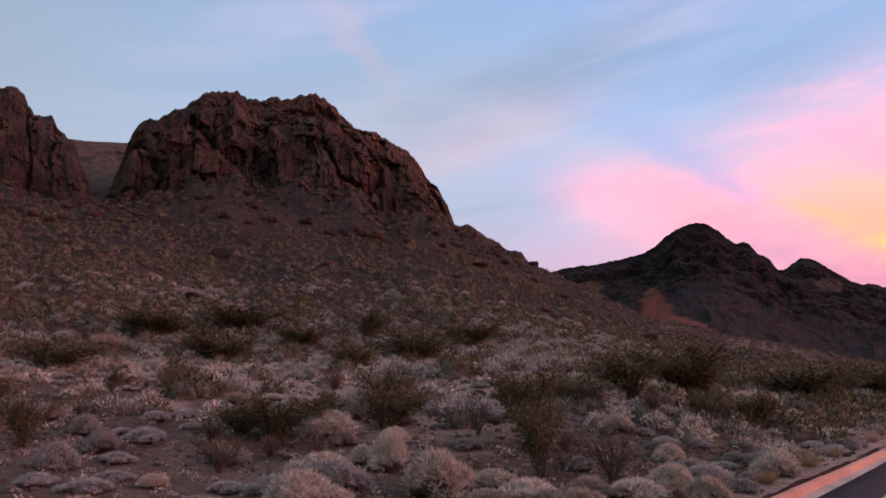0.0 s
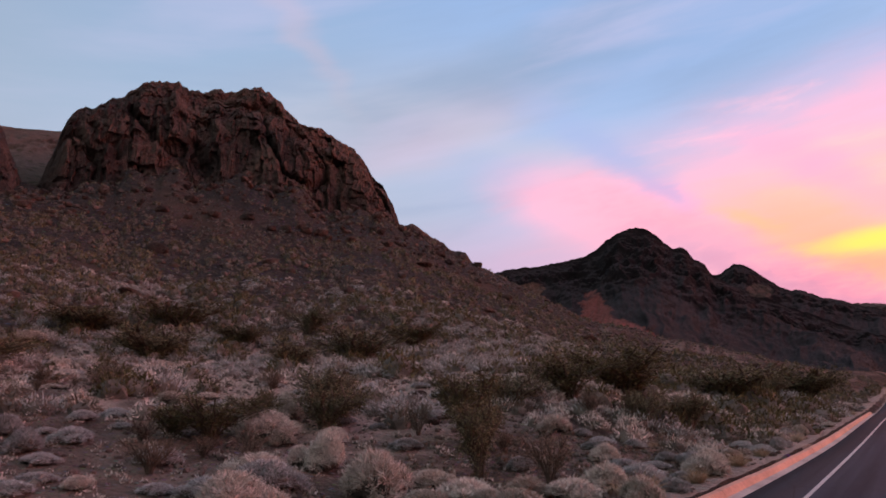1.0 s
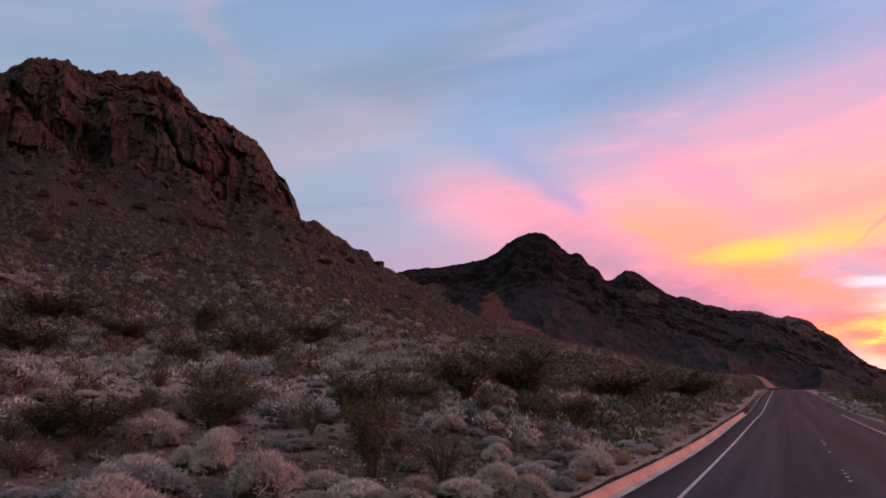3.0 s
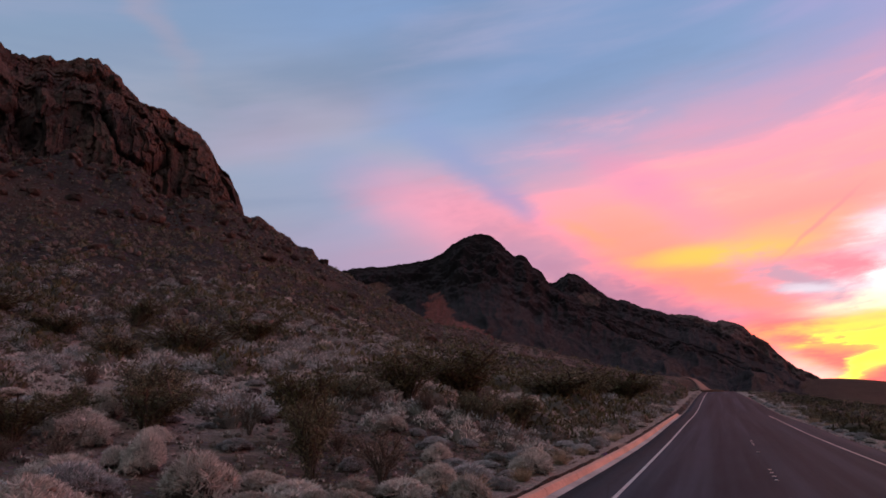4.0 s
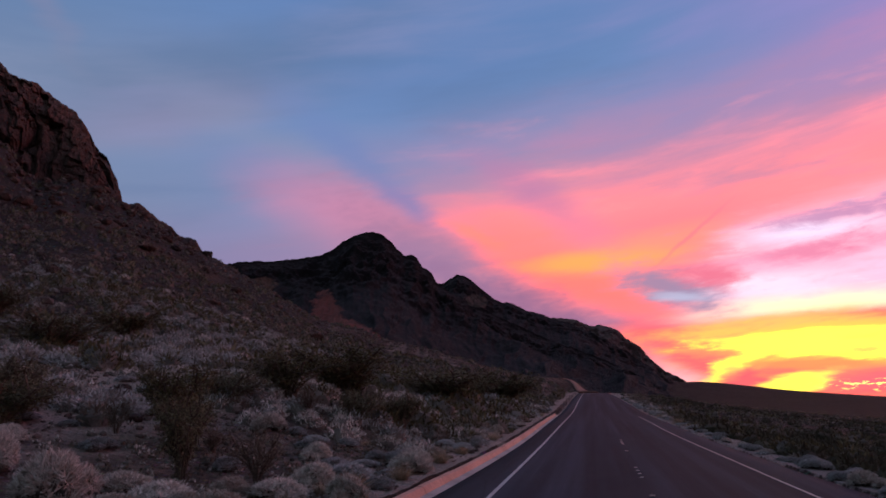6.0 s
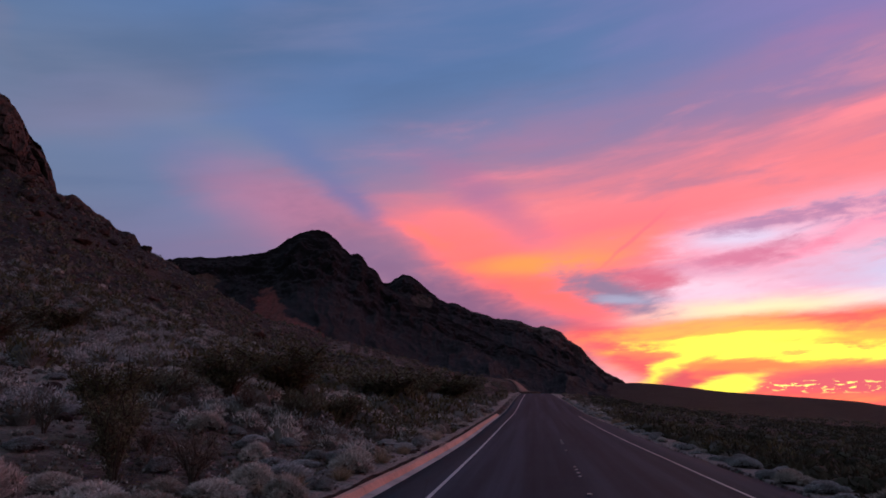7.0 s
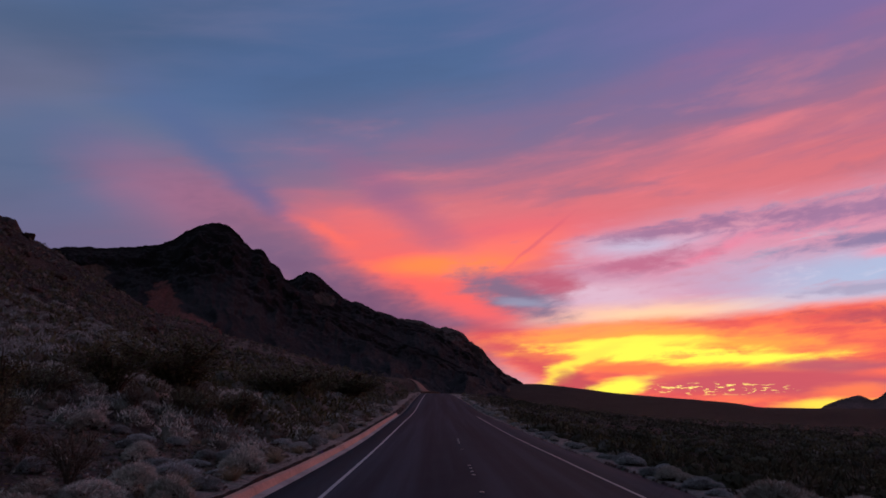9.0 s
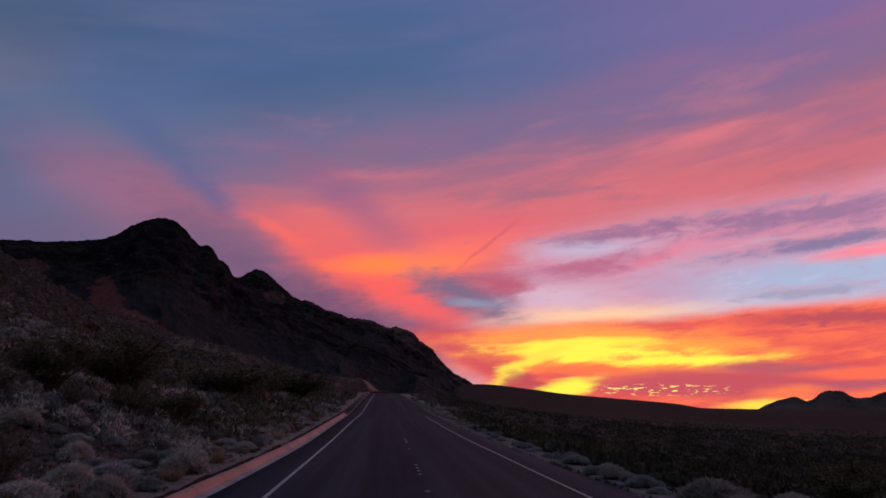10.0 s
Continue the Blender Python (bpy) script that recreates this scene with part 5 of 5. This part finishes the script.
def set_out():
    rng = random.Random(77)
    spots = []
    for bed, rows in ((near_olive, CREOSOTE), (near_brown, TWIGGY), (near_grey, BURSAGE), (near_grey, BURSAGE_BY_ROAD), (near_grey, BURSAGE_UPHILL), (near_tan, BRUSH), (tufts, TUFTS)):
        for x, y, w, h in rows:
            bed.put(x, y, w, h, rng)
            spots.append((x, y, w * 0.5))
    # the rest is scattered, thicker in some patches than in others
    taken = {}
    for x, y, w in spots:
        taken.setdefault((int(x // 3), int(y // 3)), []).append((x, y, w))

    def free(x, y, w):
        i, j = int(x // 3), int(y // 3)
        for a in (i - 1, i, i + 1):
            for b in (j - 1, j, j + 1):
                for px, py, pw in taken.get((a, b), ()):
                    if (px - x) ** 2 + (py - y) ** 2 < (0.80 * (pw + w)) ** 2:
                        return False
        taken.setdefault((i, j), []).append((x, y, w))
        return True

    # pale shrubs in line along both edges of the road
    for side, y, last in ((-1, 11.5, 75.0), (1, 11.0, 115.0)):
        while y < last:
            y += rng.uniform(0.5, 1.7) * (1 + y / 90) * (1.0 if side < 0 else 0.6)
            x = (-4.15 - 1.6 * rng.random() ** 1.5) if side < 0 else (float(curve(np.array([y]), RIGHT_EDGE)[0]) + 0.45 + 0.9 * rng.random() ** 1.5)
            w = rng.uniform(0.5, 1.0) * (1.1 if side < 0 else 1.15)
            if free(x, y, w * 0.5):
                close = y < 26
                bed = (near_grey if close else mid_grey) if rng.random() < 0.6 else (near_tan if close else mid_tan) if rng.random() < 0.7 else tufts
                bed.put(x, y, w, w * (rng.uniform(0.48, 0.62) if bed is not tufts else 0.9), rng)
    tries = 0
    limits = dict(grey=135, tan=150, olive=130, brown=90, tuft=40)
    while tries < 9000 and sum(limits.values()) > 0:
        tries += 1
        az = math.radians(rng.uniform(-76, 42))
        r = math.sqrt(rng.uniform(11.5 ** 2, 46.0 ** 2))
        x, y = r * math.sin(az), r * math.cos(az)
        if -4.0 < x < 7.0:
            continue
        left = x < 0
        dens = noise.noise((x / 6, y / 6, 4.2))
        verge = (left and x > -7.5) or (not left and x < 8.2)
        if dens < (-0.05 if not verge else -0.5):
            continue
        if r < 24 and left and rng.random() < 0.45:
            continue
        u = rng.random() + 0.35 * noise.noise((x / 9 + 50, y / 9, 1.2))
        if verge:
            kind = "grey" if u < 0.62 else "tan" if u < 0.82 else "tuft" if u < 0.95 else "brown"
        elif left:
            kind = "grey" if u < 0.56 else "tan" if u < 0.74 else "olive" if u < 0.89 else "brown"
        else:
            kind = "brown" if u < 0.35 else "olive" if u < 0.9 else "grey"
        if limits[kind] <= 0:
            continue
        w = dict(grey=rng.uniform(0.6, 1.35), tan=rng.uniform(0.6, 1.3), olive=rng.uniform(1.0, 2.0), brown=rng.uniform(0.7, 1.3), tuft=rng.uniform(0.5, 0.9))[kind]
        if not left:
            w *= 0.62
        elif kind == "olive":
            w *= 0.8
        if not free(x, y, w * 0.5):
            continue
        limits[kind] -= 1
        close = r < 24
        bed = dict(grey=near_grey if close else mid_grey, tan=near_tan if close else mid_tan, olive=near_olive if close else mid_olive, brown=near_brown if close else mid_brown, tuft=tufts)[kind]
        h = dict(grey=w * rng.uniform(0.45, 0.62), tan=w * rng.uniform(0.45, 0.65), olive=w * rng.uniform(0.5, 0.75), brown=w * rng.uniform(0.55, 0.85), tuft=w)[kind]
        bed.put(x, y, w, h, rng)


set_out()


def far_scrub(name, label, mat, count, leaves, seed, share, tall, sizes, reach=(44.0, 235.0, 120.0), leaf=0.30, span=(-78, 42), slim=0.55, gap=-0.10, level=1, core=None):
    """All the scrub too far off to tell apart: small knobbly cushions bristling with twigs, thicker in some patches."""
    rng = np.random.default_rng(seed)
    n = count * 5
    az = np.radians(rng.uniform(*span, n))
    a, b, c = reach
    r = np.where(rng.random(n) < 0.5, np.sqrt(rng.uniform(a ** 2, b ** 2, n)), np.sqrt(rng.uniform(a ** 2, c ** 2, n)))
    x, y = r * np.sin(az), r * np.cos(az)
    p = np.stack([x, y, 0 * x], -1)
    dens = 0.9 * fbm(p / 7.0, 3, 0.6, 60 + share) + 0.5 * fbm(p / 26.0, 2, 0.5, 80 + share) + 0.18 * rng.normal(size=n)
    limit = np.where(x > 0, 235, np.where(np.degrees(az) < -29.5, 163, 185))
    edge = curve(y, RIGHT_EDGE) + 1.3
    ok = ((x < -4.6) | (x > edge)) & (dens > gap) & (r < limit)
    x, y, r = x[ok][:count], y[ok][:count], r[ok][:count]
    z = GROUND.height(x, y)
    k = len(x)
    w = rng.uniform(*sizes, k) * np.where(rng.random(k) < 0.15, 1.4, 1.0) * np.where(x > 0, 0.7, 1.0)
    foot = np.stack([x, y, z], -1)[:, None]
    u = unit(rng.normal(size=(k, leaves, 3)))
    u[..., 2] = np.abs(u[..., 2])
    base = foot + u * (w[:, None, None] * 0.5) * np.array((1, 1, tall)) * rng.uniform(0.6, 1.08, (k, leaves, 1))
    d = unit(u + rng.normal(0, 0.6, u.shape) + np.array((0, 0, 0.5)))
    length = (w[:, None] * leaf * rng.uniform(0.5, 1.4, (k, leaves))).reshape(-1)
    v, f = sprigs(base.reshape(-1, 3) - d.reshape(-1, 3) * length[:, None] * 0.4, d.reshape(-1, 3), length, length * slim, rng)
    bv, bf = ball(level)
    bump = 0.80 + 0.26 * rng.random((k, len(bv), 1))
    hull = foot + bv[None] * bump * (w[:, None, None] * 0.37) * np.array((1, 1, tall))
    hf = (np.arange(k)[:, None, None] * len(bv) + bf[None]).reshape(-1, 3)
    me = mesh_from(name, np.concatenate([v, hull.reshape(-1, 3)]), np.concatenate([f, hf + len(v)]), mat, False, core or SHADED_TWIGS, len(f))
    tagged(new(name, me), label, "scrub", kind="stuff")


far_scrub("grey_scrub", "grey low scrub covering the lower hillside", GREY_SCRUB, 2000, 190, 15, 4, 0.85, (0.5, 1.3), (23.0, 85.0, 55.0), 0.125, (-78, 6), 0.30, 0.05, 2)
far_scrub("tan_scrub", "tan dry brush among stones on the lower hillside", TAN_LEAF, 700, 170, 16, 5, 0.9, (0.4, 1.0), (22.0, 90.0, 55.0), 0.135, (-78, 6), 0.32, 0.05, 2)
far_scrub("brown_scrub", "brown twiggy scrub on the lower hillside", BROWN_LEAF, 600, 90, 17, 6, 1.0, (0.5, 1.2), (22.0, 100.0, 60.0), 0.17, slim=0.3)
far_scrub("olive_scrub", "dark olive creosote scrub on the lower hillside", OLIVE_LEAF, 620, 160, 18, 7, 1.1, (0.9, 2.0), (26.0, 125.0, 80.0), 0.14, slim=0.34, gap=0.05, level=2)
far_scrub("grey_scrub", "grey-brown low scrub dotting the far hillside", DULL_SCRUB, 3000, 22, 5, 1, 0.85, (0.3, 0.85), leaf=0.29, span=(-78, 8), gap=0.0)
far_scrub("dry_weeds", "small brown dry weeds between the stones", BROWN_LEAF, 3000, 15, 19, 8, 0.9, (0.12, 0.36), (11.0, 55.0, 30.0), 0.28)
far_scrub("dry_weeds", "small straw-coloured weeds between the stones", TAN_LEAF, 1800, 15, 20, 9, 0.8, (0.10, 0.30), (11.0, 55.0, 30.0), 0.28, (-78, 8))
far_scrub("olive_scrub", "dark olive creosote scrub on the far slopes", OLIVE_LEAF, 2400, 26, 6, 2, 1.0, (0.6, 1.7), leaf=0.26, gap=0.05)
far_scrub("brown_scrub", "brown dry scrub on the far slopes", BROWN_LEAF, 3600, 20, 7, 3, 0.9, (0.5, 1.3), leaf=0.28)


# ---------------------------------------------------------------- stones
def rock_shape(rng, squash=0.65):
    """A broken stone: a cut-down ball with 20 faces pushed about."""
    bm = bmesh.new()
    bmesh.ops.create_icosphere(bm, subdivisions=1, radius=0.5)
    for v in bm.verts:
        v.co *= rng.uniform(0.7, 1.25)
        v.co.z *= squash
    vs = np.array([v.co[:] for v in bm.verts])
    bm.faces.ensure_lookup_table()
    fs = np.array([[v.index for v in f.verts] for f in bm.faces])
    bm.free()
    return vs, fs


def scatter_stones(name, label, count, seed, near, far, sizes, mat, lo=-78, hi=42):
    rng, rnd = np.random.default_rng(seed), random.Random(seed)
    shapes = [rock_shape(rnd) for i in range(6)]
    az = np.radians(rng.uniform(lo, hi, count * 3))
    r = np.sqrt(rng.uniform(near ** 2, far ** 2, count * 3))
    x, y = r * np.sin(az), r * np.cos(az)
    p = np.stack([x, y, 0 * x], -1)
    ok = ((x < -3.9) | (x > 6.7)) & (fbm(p / 5.0, 3, 0.5, seed) > -0.15)
    x, y = x[ok][:count], y[ok][:count]
    z = GROUND.height(x, y)
    V, F, base = [], [], 0
    size = sizes[0] * (sizes[1] / sizes[0]) ** (rng.random(len(x)) ** 2.2)
    for i in range(len(x)):
        vs, fs = shapes[i % 6]
        a = rng.random() * 6.283
        c, s = math.cos(a), math.sin(a)
        q = vs * size[i] * np.array((1, rng.uniform(0.6, 1), 1))
        q = np.stack([q[:, 0] * c - q[:, 1] * s, q[:, 0] * s + q[:, 1] * c, q[:, 2]], 1) + np.array((x[i], y[i], z[i] + size[i] * 0.12))
        V.append(q), F.append(fs + base)
        base += len(vs)
    tagged(new(name, mesh_from(name, np.concatenate(V), np.concatenate(F), mat, False)), label, "stones", kind="stuff")


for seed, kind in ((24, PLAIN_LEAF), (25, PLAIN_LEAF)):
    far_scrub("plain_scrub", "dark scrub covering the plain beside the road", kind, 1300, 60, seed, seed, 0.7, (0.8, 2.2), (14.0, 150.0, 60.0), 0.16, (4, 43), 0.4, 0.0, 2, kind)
scatter_stones("loose_stones", "loose reddish stones strewn over the desert floor", 5200, 12, 8, 36, (0.035, 0.30), STONE, -78, 12)
scatter_stones("scree_blocks", "fallen brown rock blocks on the slope under the crags", 3600, 13, 60, 165, (0.25, 1.5), STONE, -78, -12)

scatter_stones("fallen_blocks", "large fallen blocks of brown rock below the cliffs", 900, 14, 118, 168, (0.5, 3.2), CRAG, -78, -30)


def boulder(seed, label):
    """A weathered boulder about 1 m across."""
    rng = np.random.default_rng(seed)
    bm = bmesh.new()
    bmesh.ops.create_icosphere(bm, subdivisions=4, radius=0.5)
    v = np.array([q.co[:] for q in bm.verts])
    f = np.array([[q.index for q in face.verts] for face in bm.faces])
    bm.free()
    u = unit(v)
    for k in range(9):
        n = unit(rng.normal(size=3))
        h = rng.uniform(0.30, 0.44)
        over = np.maximum(0, v @ n - h)
        v -= over[:, None] * n * 0.9
    v *= (1 + 0.16 * fbm(u * 2.2 + seed, 4, 0.55, seed))[:, None]
    v[:, 2] *= 0.75
    return tagged(new("boulder", mesh_from("boulder", v, f, CRAG, False)), label, "boulder", "boulders on the slope")


def set_boulders():
    rng = random.Random(9)
    shapes = [boulder(140 + i, "dark weathered brown boulder lying on the scrubby slope") for i in range(4)]
    # x, y, width
    rows = [(-20.0, 113.4, 1.9), (-21.0, 64.0, 1.2), (-34.0, 58.0, 1.4), (-52.0, 61.0, 1.6), (-61.0, 40.0, 1.3), (-47.0, 84.0, 1.7), (-70.0, 66.0, 1.8), (-83.0, 58.0, 2.0), (-38.0, 96.0, 1.5), (-55.0, 104.0, 2.1), (-92.0, 81.0, 2.2),
            (-29.0, 110.0, 1.5), (-66.0, 96.0, 1.6), (-100.0, 70.0, 2.0), (-17.6, 33.0, 0.7), (-22.5, 16.0, 0.6), (-26.0, 24.0, 0.8), (-31.0, 41.0, 0.9), (-12.6, 18.8, 0.45), (-15.2, 21.8, 0.5)]
    for i, (x, y, w) in enumerate(rows):
        m = Matrix.Translation((x, y, ground_z(x, y) + 0.16 * w)) @ Euler((rng.uniform(-0.2, 0.2), rng.uniform(-0.2, 0.2), rng.random() * 6.28)).to_matrix().to_4x4() @ Matrix.Diagonal((w, w * rng.uniform(0.7, 1.0), w * rng.uniform(0.7, 1.0), 1))
        if i < 4:
            shapes[i].matrix_basis = m
        else:
            copy_thing(shapes[i % 4], m)


set_boulders()
